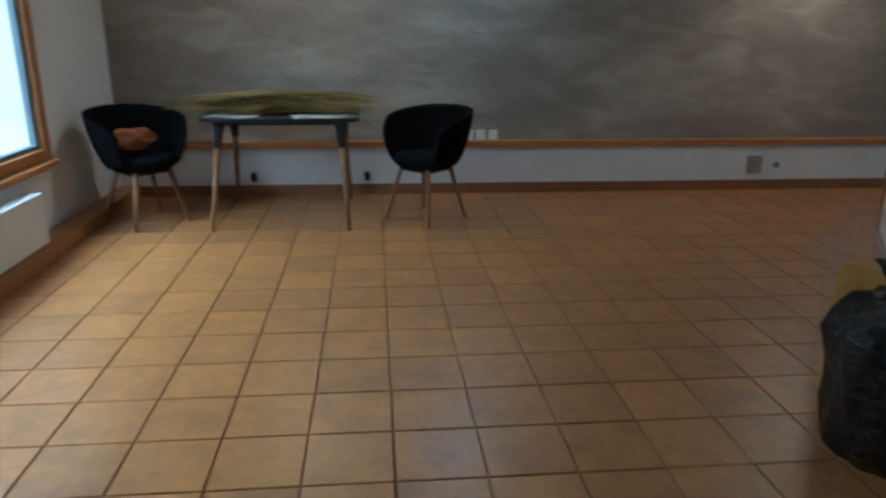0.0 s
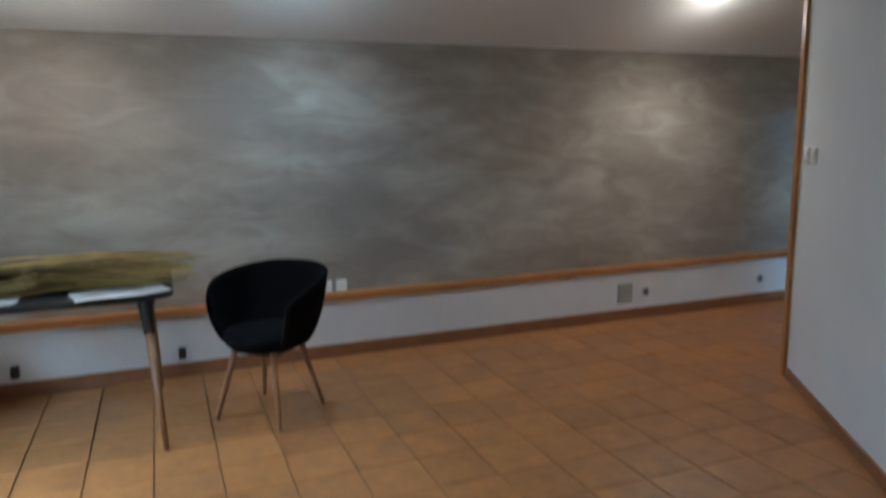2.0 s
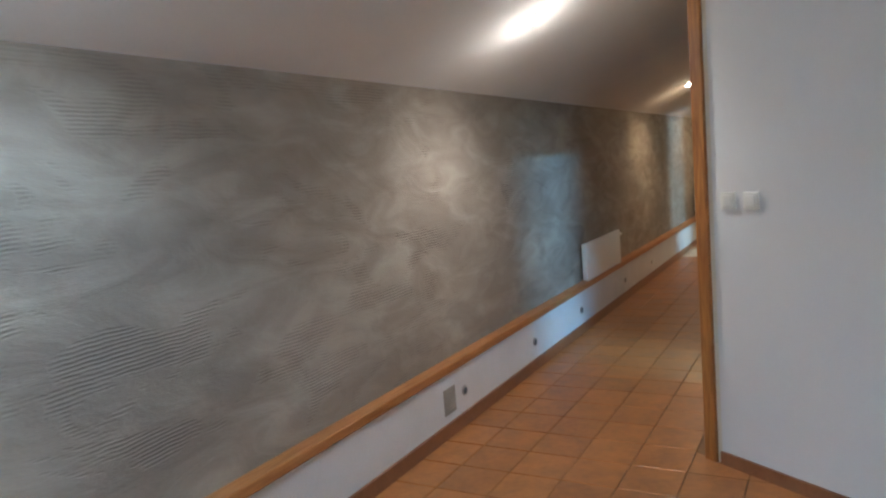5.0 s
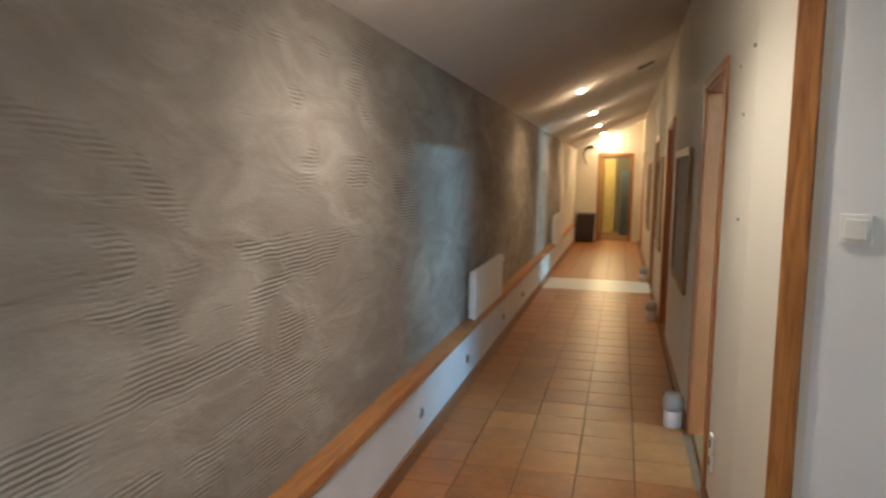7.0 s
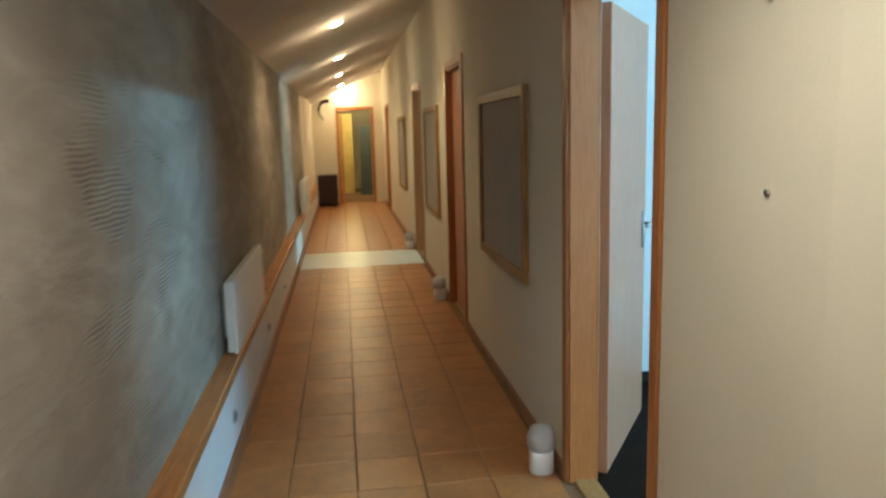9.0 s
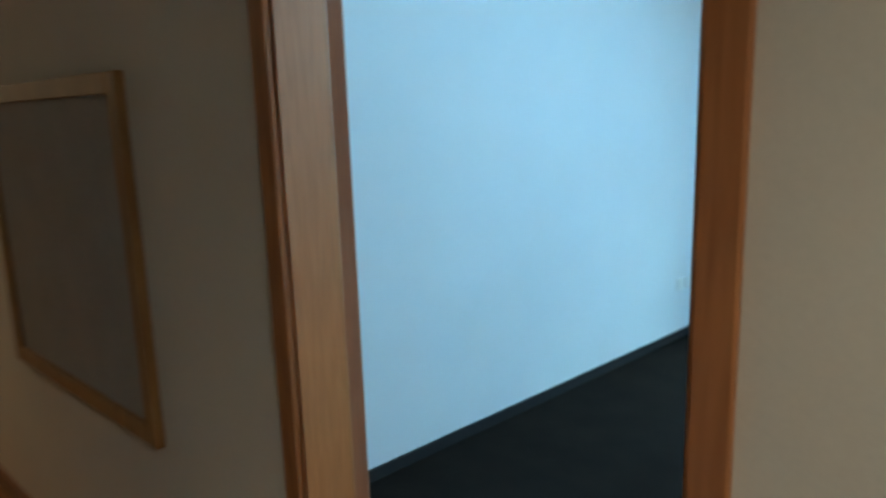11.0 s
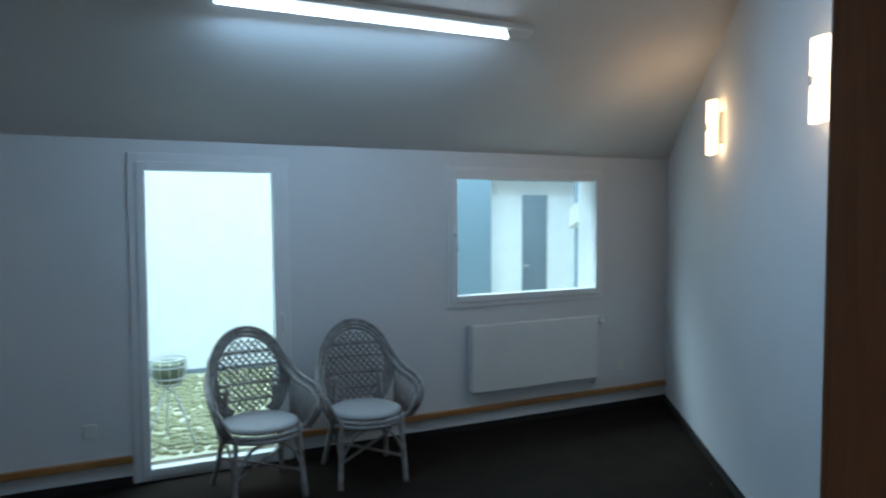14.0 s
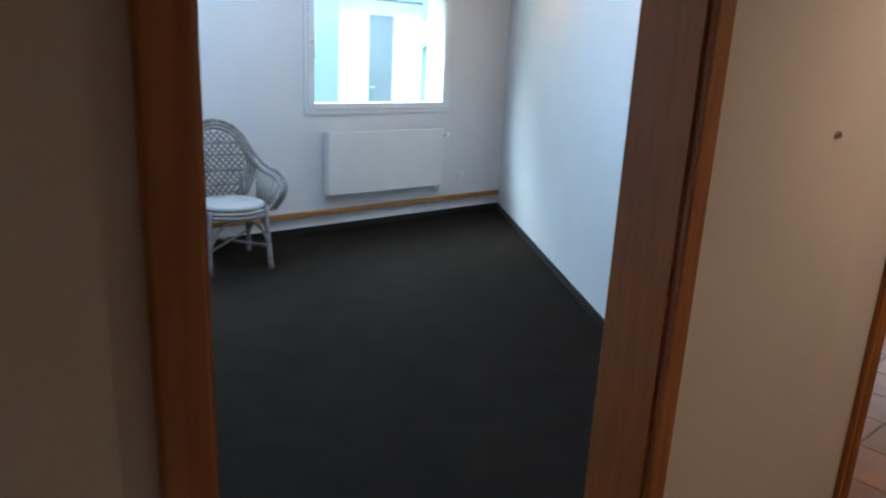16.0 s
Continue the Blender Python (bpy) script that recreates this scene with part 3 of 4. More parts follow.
# ---- outside ----
bm = bmesh.new()
box(bm, -60, 60, -60, 60, -0.4, -0.14)
structure("ground", bm, M_GRAVEL, "pale gravelly ground around the house", "ground")
bm = bmesh.new()
box(bm, -1.2, 9.0, -2.95, -2.75, -0.2, 3.0)
structure("wall_courtyard", bm, M_FACADE, "white rendered courtyard wall opposite the windows", "wall")
bm = bmesh.new()
prism(bm, [(-1.2, -2.75), (9.0, -2.75), (9.0, YS - 0.3), (1.22, YS - 0.3), (1.22, -1.21), (-1.2, -1.21)], -0.2, 0.02)
structure("terrace", bm, M_GRAVEL, "pebbled terrace between the house and the courtyard wall", "terrace")
bm = bmesh.new()
box(bm, -1.2, 9.0, -2.75, -2.735, 0.02, 0.07)
structure("baseboard_courtyard", bm, M_GREYDOOR, "dark base strip of the courtyard wall", "baseboard")
# added white wall under the west lamp, so that the window looks bright
bm = bmesh.new()
box(bm, -4.9, -4.7, -2, 9, -0.2, 3.0)
structure("wall_backdrop", bm, M_FACADE, "added white wall outside the window, a bright backdrop to it", "wall")


# ---- lamps of the place ----
def downlight(x, y, cool=False, name="ceiling_spot"):
    z = ceil_z(y)
    t = thing(name, "small bright round spotlight in the sloping ceiling", "ceiling lamp", pose(x, y, z, math.degrees(math.atan(-SLOPE))), "ceiling spots")
    bm = bmesh.new()
    lathe(bm, [(0.055, -0.012), (0.058, -0.006), (0.055, 0.004)], 20)
    part("rim", bm, M_ENAMEL, t, "", True)
    bm = bmesh.new()
    lathe(bm, [(0.034, -0.026), (0.05, -0.018), (0.05, -0.0125)], 16)
    part("bulb", bm, M_BULBCOOL if cool else M_BULB, t, "", True)
    return t


SPOTS = [(-0.04, 5.47, False), (1.19, 5.36, True), (4.07, 5.36, False), (9.36, 5.43, False), (12.08, 5.42, False), (14.6, 5.42, False), (17.07, 5.40, False)]
for x, y, cool in SPOTS:
    downlight(x, y, cool)
    z = ceil_z(y) - 0.06
    lamp("spot_light", "SPOT", (x, y - 0.02, z), (x, y - 0.15, 0), (50 if x < 1 else 66 if cool else 72) if x < 4.5 else 46, (0.60, 0.84, 1.0) if cool else NEUTRAL if x < 4.5 else WARM, 0.04, spot=140, blend=0.8)
    lamp("bulb_light", "POINT", (x, y - 0.08, z - 0.16), (x, y, 0), 8 if x < 4.5 else 5, (0.70, 0.88, 1.0) if cool else NEUTRAL if x < 4.5 else WARM, 0.03)

tub = thing("tube_lamp", "glowing cool white fluorescent tube on the sloping ceiling", "ceiling lamp", pose(4.5, 1.42, ceil_z(1.42), math.degrees(math.atan(0.4627))))
part("housing", one_box(-0.95, 0.80, -0.04, 0.04, -0.045, -0.002, 0.006), M_ENAMEL, tub)
bm = bmesh.new()
tube(bm, [(-0.78, 0, -0.07), (0.78, 0, -0.07)], 0.016, 12)
part("tube", bm, M_TUBE, tub, "glowing tube", True)
for xx in (-0.8, 0.78):
    part("holder", one_box(xx, xx + 0.02, -0.02, 0.02, -0.09, -0.044, 0.003), M_ENAMEL, tub)
lamp("tube_light", "AREA", (4.5, 1.42, ceil_z(1.36) - 0.11), (4.95, 4.4, 0.9), 145, COOL, 1.5, 0.05)
lamp("tube_light", "AREA", (4.5, 1.42, ceil_z(1.36) - 0.115), (4.4, 0.3, 0.6), 60, COOL, 1.5, 0.05)


def sconce(y, z0=2.02, z1=2.35):
    n = Vector((1, -0.64, 0)).normalized()
    s = thing("wall_sconce", "glowing warm rectangular wall lamp on the white partition", "wall lamp",
              Matrix.Translation((slant_office(y), y, (z0 + z1) / 2)) @ Matrix.Rotation(math.atan2(n.y, n.x), 4, "Z"), "wall lamps")
    h = (z1 - z0) / 2
    part("back_plate", one_box(0, 0.012, -0.04, 0.04, -0.10, 0.10, 0.003), M_STEEL, s)
    bm = bmesh.new()
    v = []
    for i in range(13):
        a = -1.15 + 2.3 * i / 12
        v.append((0.02 + 0.075 * math.cos(a), 0.085 * math.sin(a)))
    prism(bm, v, -h, h)
    part("shade", bm, M_SCONCE, s, "glowing frosted glass shade")
    part("clip", one_box(0.085, 0.10, -0.02, 0.02, -0.02, 0.02, 0.003), M_STEEL, s)
    p = Vector((slant_office(y), y, (z0 + z1) / 2)) + n * 0.22
    lamp("sconce_light", "POINT", p, p + Vector((0, 0, -1)), 11, WARM, 0.08)


sconce(1.58, 2.03, 2.37)
sconce(2.97, 2.03, 2.37)
# the lamp at the corridor's end, and the lit room behind its doorway
sc = thing("corridor_wall_lamp", "glowing round wall lamp above the end doorway", "wall lamp", pose(XE - 0.02, 5.32, 2.39))
bm = bmesh.new()
lathe(bm, [(0.02, -0.09), (0.09, -0.05), (0.11, 0.02), (0.07, 0.09), (0.02, 0.11)], 20)
part("shade", bm, M_SCONCE, sc, "glowing glass globe", True)
part("bracket", one_box(-0.01, 0.02, -0.03, 0.03, -0.04, 0.04, 0.003), M_STEEL, sc)
lamp("corridor_end_light", "POINT", (XE - 0.3, 5.32, 2.31), (XE - 0.3, 5.32, 0), 25, WARM, 0.1)
lamp("end_room_light", "POINT", (20.5, 5.3, 2.2), (20.5, 5.3, 0), 60, (1.0, 0.75, 0.35), 0.15)
lamp("daylight_middle_room", "AREA", (11.9, -0.05, 1.45), (11.8, 4.5, 0.2), 200, DAY, 1.3, 1.0)


# ---- table room ----
def round_rect(x0, x1, y0, y1, r, n=6):
    out = []
    for cx, cy, a0 in ((x1 - r, y1 - r, 0), (x0 + r, y1 - r, 90), (x0 + r, y0 + r, 180), (x1 - r, y0 + r, 270)):
        for i in range(n + 1):
            a = radians(a0 + 90 * i / n)
            out.append((cx + r * math.cos(a), cy + r * math.sin(a)))
    return out


table = thing("dining_table", "black rectangular table with wooden legs against the plaster wall", "table", pose(-0.13, 5.40, 0.012))
bm = bmesh.new()
prism(bm, round_rect(-0.55, 0.55, -0.36, 0.40, 0.09), 0.705, 0.73)
part("tabletop", bevelled(bm, 0.006, 2), M_BLACKP, table)
for sx, sy, fx, fy in ((-0.41, -0.27, -0.455, -0.54), (0.41, -0.27, 0.465, -0.56), (-0.41, 0.28, -0.45, 0.42), (0.41, 0.28, 0.45, 0.42)):
    bm = bmesh.new()
    a, b = Vector((sx, sy, 0.705)), Vector((fx, fy, -0.012))
    tube(bm, [a.lerp(b, 0.22), b], 0.024, 12, r1=0.014)
    lg = part("leg", bm, M_LEG, table, "", True)
    bm = bmesh.new()
    tube(bm, [a, a.lerp(b, 0.08), a.lerp(b, 0.25)], 0.045, 12, r1=0.027)
    part("leg_socket", bm, M_BLACKP, lg, "black plastic socket", True)
part("apron", one_box(-0.46, 0.46, -0.27, 0.30, 0.675, 0.706, 0.004), M_BLACKP, table)


def sheet(cx, cy, w, h, a, z, name="paper_sheet"):
    bm = bmesh.new()
    n = 6
    vs = [[bm.verts.new((w * (i / n - 0.5), h * (j / n - 0.5), 0.004 * math.sin(i * 1.3 + j))) for i in range(n + 1)] for j in range(n + 1)]
    for j in range(n):
        for i in range(n):
            bm.faces.new((vs[j][i], vs[j][i + 1], vs[j + 1][i + 1], vs[j + 1][i]))
    bmesh.ops.solidify(bm, geom=bm.faces[:], thickness=0.002)
    ob = made(name, bm, M_PAPER)
    ob.matrix_world = pose(cx, cy, z, 0, 0, a)
    return tagged(ob, "white paper sheet lying on the black table", "paper")


sheet(0.17, 5.15, 0.44, 0.26, 13, 0.749)
sheet(-0.45, 5.14, 0.34, 0.18, -6, 0.749)

# a heap of dry palm leaves on the table
rng = random.Random(4)
heap = thing("dry_palm_leaves", "heap of long dry palm leaves on the table", "dry leaves", pose(-0.18, 5.42, 0.754))
for k in range(210):
    bm = bmesh.new()
    L, a = rng.uniform(0.45, 1.0), rng.gauss(0, 0.30) + (math.pi if rng.random() < 0.5 else 0)
    cx, cy, z = rng.uniform(-0.36, 0.33), rng.uniform(-0.19, 0.30), rng.uniform(0.004, 0.125)
    w, prev = rng.uniform(0.010, 0.026), None
    bend, lift = rng.uniform(-0.12, 0.12), rng.uniform(-0.02, 0.03)
    for i in range(9):
        t = i / 8
        s = (t - 0.5) * L
        wid = w * math.sin(math.pi * min(1, max(0.04, t * 0.96 + 0.02))) ** 0.6
        dx, dy = math.cos(a + bend * (t - 0.5)), math.sin(a + bend * (t - 0.5))
        zz = max(0.002, z * (1 - 1.2 * (t - 0.5) ** 2) + lift * (t - 0.5) + 0.006 * math.sin(7 * t + k))
        row = [bm.verts.new((cx + s * dx - u * wid * dy, cy + s * dy + u * wid * dx, zz + (0.006 if u == 0 else 0))) for u in (-1, 0, 1)]
        if prev:
            for u in (0, 1):
                bm.faces.new((prev[u], prev[u + 1], row[u + 1], row[u]))
        prev = row
    bmesh.ops.solidify(bm, geom=bm.faces[:], thickness=0.0015)
    part("leaf", bm, M_STRAW, heap)


def crumple_disc():
    bm = bmesh.new()
    r0, rings = random.Random(21), []
    for k in range(9):
        t = k / 8
        ring = []
        for j in range(28):
            a = 2 * math.pi * j / 28
            rad = 0.125 * math.sin(math.pi * (0.06 + 0.88 * t)) ** 0.6 * (1 + 0.10 * math.sin(3 * a + 1) + 0.06 * math.sin(5 * a + 4 * t))
            ring.append(bm.verts.new((1.15 * rad * math.cos(a), rad * math.sin(a) * (0.72 + 0.1 * math.cos(2 * a)), -0.035 + 0.07 * t + 0.012 * math.sin(4 * a + 6 * t) + r0.uniform(-0.003, 0.003))))
        rings.append(ring)
    for a, b in zip(rings, rings[1:]):
        for j in range(28):
            bm.faces.new((a[j], a[(j + 1) % 28], b[(j + 1) % 28], b[j]))
    bm.faces.new(rings[0][::-1])
    bm.faces.new(rings[-1])
    return bm


def tub_chair(x, y, turn, label):
    """A moulded shell armchair; it faces its own -y before turning."""
    c = thing("armchair", label, "chair", pose(x, y, 0, 0, 0, turn), "shell chairs")
    bm = bmesh.new()
    nu, nv, grid = 40, 10, []
    for i in range(nu + 1):
        u = -2.25 + 4.5 * i / nu                 # 0 is the back
        row = []
        rim = 0.805 - 0.11 * (abs(u) / 2.25) ** 2.0 - 0.05 * max(0, (abs(u) - 1.7) / 0.55) ** 2
        for j in range(nv + 1):
            v = j / nv
            z = 0.415 + (rim - 0.415) * v
            r = 0.225 + 0.095 * v ** 0.7 + 0.012 * math.sin(3 * v)
            row.append(bm.verts.new((r * 1.03 * math.sin(u), r * math.cos(u) * 0.98 + 0.02 * v, z)))
        grid.append(row)
    for i in range(nu):
        for j in range(nv):
            bm.faces.new((grid[i][j], grid[i + 1][j], grid[i + 1][j + 1], grid[i][j + 1]))
    bmesh.ops.recalc_face_normals(bm, faces=bm.faces[:])
    bmesh.ops.solidify(bm, geom=bm.faces[:], thickness=0.022)
    part("backrest", bm, M_BLACK, c, "", True)
    bm = bmesh.new()
    lathe(bm, [(0.05, 0.375), (0.15, 0.38), (0.20, 0.395), (0.225, 0.42), (0.235, 0.45), (0.225, 0.475), (0.18, 0.487), (0.05, 0.49)], 32)
    part("seat", bm, M_BLACK, c, "", True)
    for sx, sy in ((-1, -1), (1, -1), (-1, 1), (1, 1)):
        bm = bmesh.new()
        tube(bm, [(0.12 * sx, 0.12 * sy, 0.40), (0.205 * sx, 0.205 * sy, 0.0)], 0.019, 10, r1=0.011)
        part("leg", bm, M_LEG, c, "", True)
    part("cross_frame", one_box(-0.14, 0.14, -0.14, 0.14, 0.365, 0.385, 0.004), M_BLACKP, c)
    return c


tub_chair(0.885, 5.15, -45, "black shell armchair with four wooden legs beside the table")
tub_chair(-1.09, 5.16, 45, "black shell armchair holding an orange cushion, beside the window wall")
cu = made("cloth_bag", crumple_disc(), M_ORANGE, True)
cu.matrix_world = pose(-1.11, 5.14, 0.60, 68, 0, 45)
tagged(cu, "crumpled dark orange cloth bag lying in the black armchair", "cloth bag")


def radiator(name, x, y, z, L, h, turn, label, t=0.10):
    """A panel radiator with its back at y = 0 of its own frame, its face to +y."""
    r = thing(name, label, "radiator", pose(x, y, z, 0, 0, turn))
    part("front_panel", one_box(0, L, t - 0.02, t, 0, h, 0.006), M_ENAMEL, r)
    part("rear_panel", one_box(0.01, L - 0.01, 0.03, 0.045, 0.01, h - 0.01, 0.004), M_ENAMEL, r)
    for xx in (0.0, L - 0.012):
        part("side_cover", one_box(xx, xx + 0.012, 0.03, t - 0.02, 0.01, h - 0.005, 0.003), M_ENAMEL, r)
    bm = bmesh.new()
    n = max(6, int(L / 0.035))
    for i in range(n):
        xx = 0.015 + (L - 0.03) * i / n
        box(bm, xx, xx + 0.02, 0.046, t - 0.022, h - 0.012, h - 0.004)
    part("top_grille", bm, M_ENAMEL, r)
    for xx in (0.1, L - 0.12):
        part("bracket", one_box(xx, xx + 0.03, 0.0, 0.03, 0.06, h - 0.06, 0.002), M_STEEL, r)
    bm = bmesh.new()
    tube(bm, [(-0.005, 0.06, h - 0.06), (-0.04, 0.06, h - 0.06)], 0.012, 10)
    tube(bm, [(-0.04, 0.06, h - 0.06), (-0.085, 0.06, h - 0.06)], 0.02, 12)
    part("valve", bm, M_SWITCH, r, "white valve head", True)
    bm = bmesh.new()
    tube(bm, [(-0.02, 0.05, 0.05), (-0.02, 0.05, -0.02), (-0.02, 0.03, -0.06), (-0.02, -0.01, -0.06)], 0.008, 8)
    part("pipe", bm, M_ENAMEL, r, "", True)
    return r


radiator("radiator", XW, 4.30, 0.115, 1.5, 0.30, -90, "white low panel radiator under the room window", 0.15)
radiator("radiator", 7.87, YN, 0.446, 1.2, 0.365, 180, "white panel radiator on the plaster corridor wall", 0.08)
radiator("radiator", 14.2, YN - 0.01, 0.42, 1.3, 0.47, 180, "white panel radiator further down the corridor")
radiator("radiator", 2.11, YS, 0.307, 1.168, 0.512, 0, "white panel radiator under the office window")


def socket(x, y, z, turn, label, mat=None, w=0.075, hole=True):
    s = thing("wall_socket", label, "socket", pose(x, y, z, 0, 0, turn), "wall sockets")
    part("plate", one_box(-w / 2, w / 2, 0.0, 0.012, -0.04, 0.04, 0.004), mat or M_SWITCH, s)
    if hole:
        bm = bmesh.new()
        tube(bm, [(0, 0.0125, 0), (0, 0.016, 0)], 0.022, 16)
        part("insert", bm, M_GREYDOOR, s, "grey socket insert", True)
    return s


for x in (4.03, 5.25, 6.43, 8.0, 9.3):
    s = thing("wall_socket", "grey round socket hole in the white band", "socket", pose(x, YP, 0.222, 0, 0, 180), "plinth sockets")
    bm = bmesh.new()
    tube(bm, [(0, 0, 0), (0, 0.008, 0)], 0.032, 18)
    part("ring", bm, M_STEEL, s, "", True)
    bm = bmesh.new()
    tube(bm, [(0, 0.008, 0), (0, 0.011, 0)], 0.022, 16)
    part("insert", bm, M_GREYDOOR, s, "", True)
for x in (0.453, -0.472):
    ob = made("wall_plug", one_box(-0.022, 0.022, 0, 0.05, -0.035, 0.035, 0.008), M_BLACKP)
    ob.matrix_world = pose(x, YP, 0.16, 0, 0, 180)
    tagged(ob, "black plug on the white band under the table", "plug")
v = thing("wall_vent", "grey square vent grille in the white band", "vent", pose(3.826, YP, 0.222, 0, 0, 180))
part("frame", one_box(-0.07, 0.07, 0, 0.008, -0.08, 0.08, 0.002), M_BOARD, v)
for k in range(6):
    part("slat", one_box(-0.055, 0.055, 0.0085, 0.013, -0.062 + k * 0.022, -0.05 + k * 0.022), M_BOARD, v)
for x in (1.31, 1.41, 1.515):
    socket(x, YN, 0.486, 180, "white socket on the wall above the wooden rail", hole=False)

# switches and a small alarm box on the slanted wall
n_ang = math.degrees(math.atan2(0.62, -1.0)) - 90
for y in (4.335, 4.225):
    s = thing("light_switch", "white square light switch on the slanted wall", "switch", pose(slant_room(y), y, 1.37, 0, 0, n_ang), "light switches")
    part("plate", one_box(-0.042, 0.042, 0, 0.01, -0.042, 0.042, 0.003), M_SWITCH, s)
    part("rocker", one_box(-0.028, 0.028, 0.0105, 0.016, -0.028, 0.028, 0.003), M_SWITCH, s)
ob = made("alarm_box", one_box(-0.045, 0.045, 0, 0.03, -0.03, 0.03, 0.006), M_SWITCH)
ob.matrix_world = pose(slant_room(4.36), 4.36, 2.57, 0, 0, n_ang)
tagged(ob, "small white alarm box high on the slanted wall", "alarm box")


# ---- bags and dry plant at the slanted wall ----
def crumpled(bm, profile, sides, seed, amp, cx=0.0, cy=0.0, sx=1.0, sy=1.0):
    r0 = random.Random(seed)
    ph = [r0.uniform(0, 6.28) for _ in range(12)]
    rings = []
    for r, z in profile:
        ring = []
        for j in range(sides):
            a = 2 * math.pi * j / sides
            f = 1 + amp * (math.sin(3 * a + ph[0] + 9 * z) + 0.7 * math.sin(7 * a + ph[1] - 14 * z) + 0.5 * math.sin(11 * a + ph[2] + 25 * z) + 0.5 * r0.uniform(-1, 1))
            ring.append(bm.verts.new((cx + sx * r * f * math.cos(a), cy + sy * r * f * math.sin(a), max(0, z + 0.012 * math.sin(5 * a + ph[3])) if z > 0 else 0)))
        rings.append(ring)
    for a, b in zip(rings, rings[1:]):
        for j in range(sides):
            bm.faces.new((a[j], a[(j + 1) % sides], b[(j + 1) % sides], b[j]))
    bm.faces.new(rings[0][::-1])
    bm.faces.new(rings[-1])
    return bm


bag = thing("bin_bag", "shiny black plastic bag standing on the tiled floor", "bag", pose(2.13, 1.98, 0, 0, 0, 20))
part("body", crumpled(bmesh.new(), [(0.12, 0), (0.155, 0.05), (0.165, 0.15), (0.175, 0.26), (0.195, 0.36), (0.20, 0.43), (0.18, 0.49), (0.14, 0.535), (0.085, 0.55)], 64, 3, 0.055, sx=0.95, sy=1.1), M_BAG, bag, "", True)
part("gathered_top", crumpled(bmesh.new(), [(0.09, 0.545), (0.075, 0.57), (0.10, 0.61), (0.12, 0.64), (0.05, 0.65)], 40, 5, 0.12, cx=0.02, cy=-0.03), M_BAG, bag, "gathered open top", True)
yl = thing("wrapped_parcel", "yellow parcel in clear crinkled plastic film on the floor", "parcel", pose(2.34, 2.38, 0, 0, 0, 30))
part("card", one_box(-0.11, 0.09, -0.10, 0.10, 0.0, 0.53, 0.02), M_YELLOW, yl)
part("film", crumpled(bmesh.new(), [(0.15, 0), (0.165, 0.1), (0.165, 0.3), (0.18, 0.43), (0.20, 0.52), (0.215, 0.60), (0.18, 0.66), (0.10, 0.70)], 60, 8, 0.07), M_FILM, yl, "clear crinkled plastic film", False)

pl = thing("dry_plant", "bundle of dark dry branches in a pale green pot", "plant", pose(1.90, 1.46, 0))
part("pot", lathe(bmesh.new(), [(0.085, 0), (0.10, 0.20), (0.112, 0.27), (0.116, 0.30), (0.10, 0.30), (0.09, 0.24)], 28), M_POT, pl, "pale green pot", True)
for k in range(44):
    a, sp = rng.uniform(0, 6.28), rng.uniform(0.02, 0.10)
    h = rng.uniform(0.60, 1.0)
    base = Vector((0.05 * math.cos(a), 0.05 * math.sin(a), 0.24))
    tip = Vector((sp * math.cos(a), sp * math.sin(a), h))
    bm = bmesh.new()
    pts = smooth_path([base, base.lerp(tip, 0.5) + Vector((0.02 * math.cos(a), 0.02 * math.sin(a), 0.05)), tip], 6)
    tube(bm, pts, rng.uniform(0.005, 0.010), 5, r1=0.003)
    for q in range(30):
        p = pts[min(len(pts) - 1, 3 + q % 10)]
        d = Vector((rng.gauss(0, 1), rng.gauss(0, 1), rng.uniform(0.3, 1.8))).normalized() * rng.uniform(0.025, 0.06)
        tube(bm, [p, p + d * 0.6, p + d], 0.0065, 4, r1=0.002)
    part("branch", bm, M_DRYPLANT, pl)


# ---- corridor things ----
def pin_board(x0, x1, z0, z1):
    b = thing("notice_board", "empty grey board in a brown wooden frame on the corridor wall", "board", pose((x0 + x1) / 2, YC, (z0 + z1) / 2), "notice boards")
    w, h, f = (x1 - x0) / 2, (z1 - z0) / 2, 0.055
    part("panel", one_box(-w + f, w - f, 0, 0.012, -h + f, h - f), M_BOARD, b)
    for a, c, d, e in ((-w, -w + f, -h, h), (w - f, w, -h, h), (-w + f, w - f, h - f, h), (-w + f, w - f, -h, -h + f)):
        part("frame_bar", one_box(a, c, 0, 0.028, d, e, 0.004), M_BOARDWOOD, b)


pin_board(6.58, 7.72, 0.73, 1.71)
pin_board(9.80, 10.85, 0.69, 1.74)
pin_board(13.25, 14.4, 0.68, 1.73)
for x in (6.07, 9.41, 12.35):
    c = thing("paper_roll", "stack of white paper rolls by the door frame", "paper roll", pose(x, YC + 0.085, 0), "paper rolls")
    part("roll", lathe(bmesh.new(), [(0.05, 0), (0.055, 0.004), (0.055, 0.10), (0.05, 0.104)], 24), M_PAPER, c, "", True)
    bm = bmesh.new()
    lathe(bm, [(0.05, 0.105), (0.062, 0.12), (0.065, 0.16), (0.05, 0.205), (0.03, 0.21)], 24)
    part("cap", bm, M_CUSHION, c, "", True)
socket(4.93, YC, 0.33, 0, "white double socket on the cream corridor wall", hole=True)
socket(4.93, YC, 0.245, 0, "white double socket on the cream corridor wall", hole=True)
for x, z in ((4.62, 1.75), (4.60, 1.35), (4.45, 1.98), (4.75, 1.95)):
    bm = bmesh.new()
    tube(bm, [(x, YC, z), (x, YC + 0.008, z)], 0.007, 8)
    tagged(made("wall_screw", bm, M_STEEL), "small screw stuck in the cream wall", "screw")
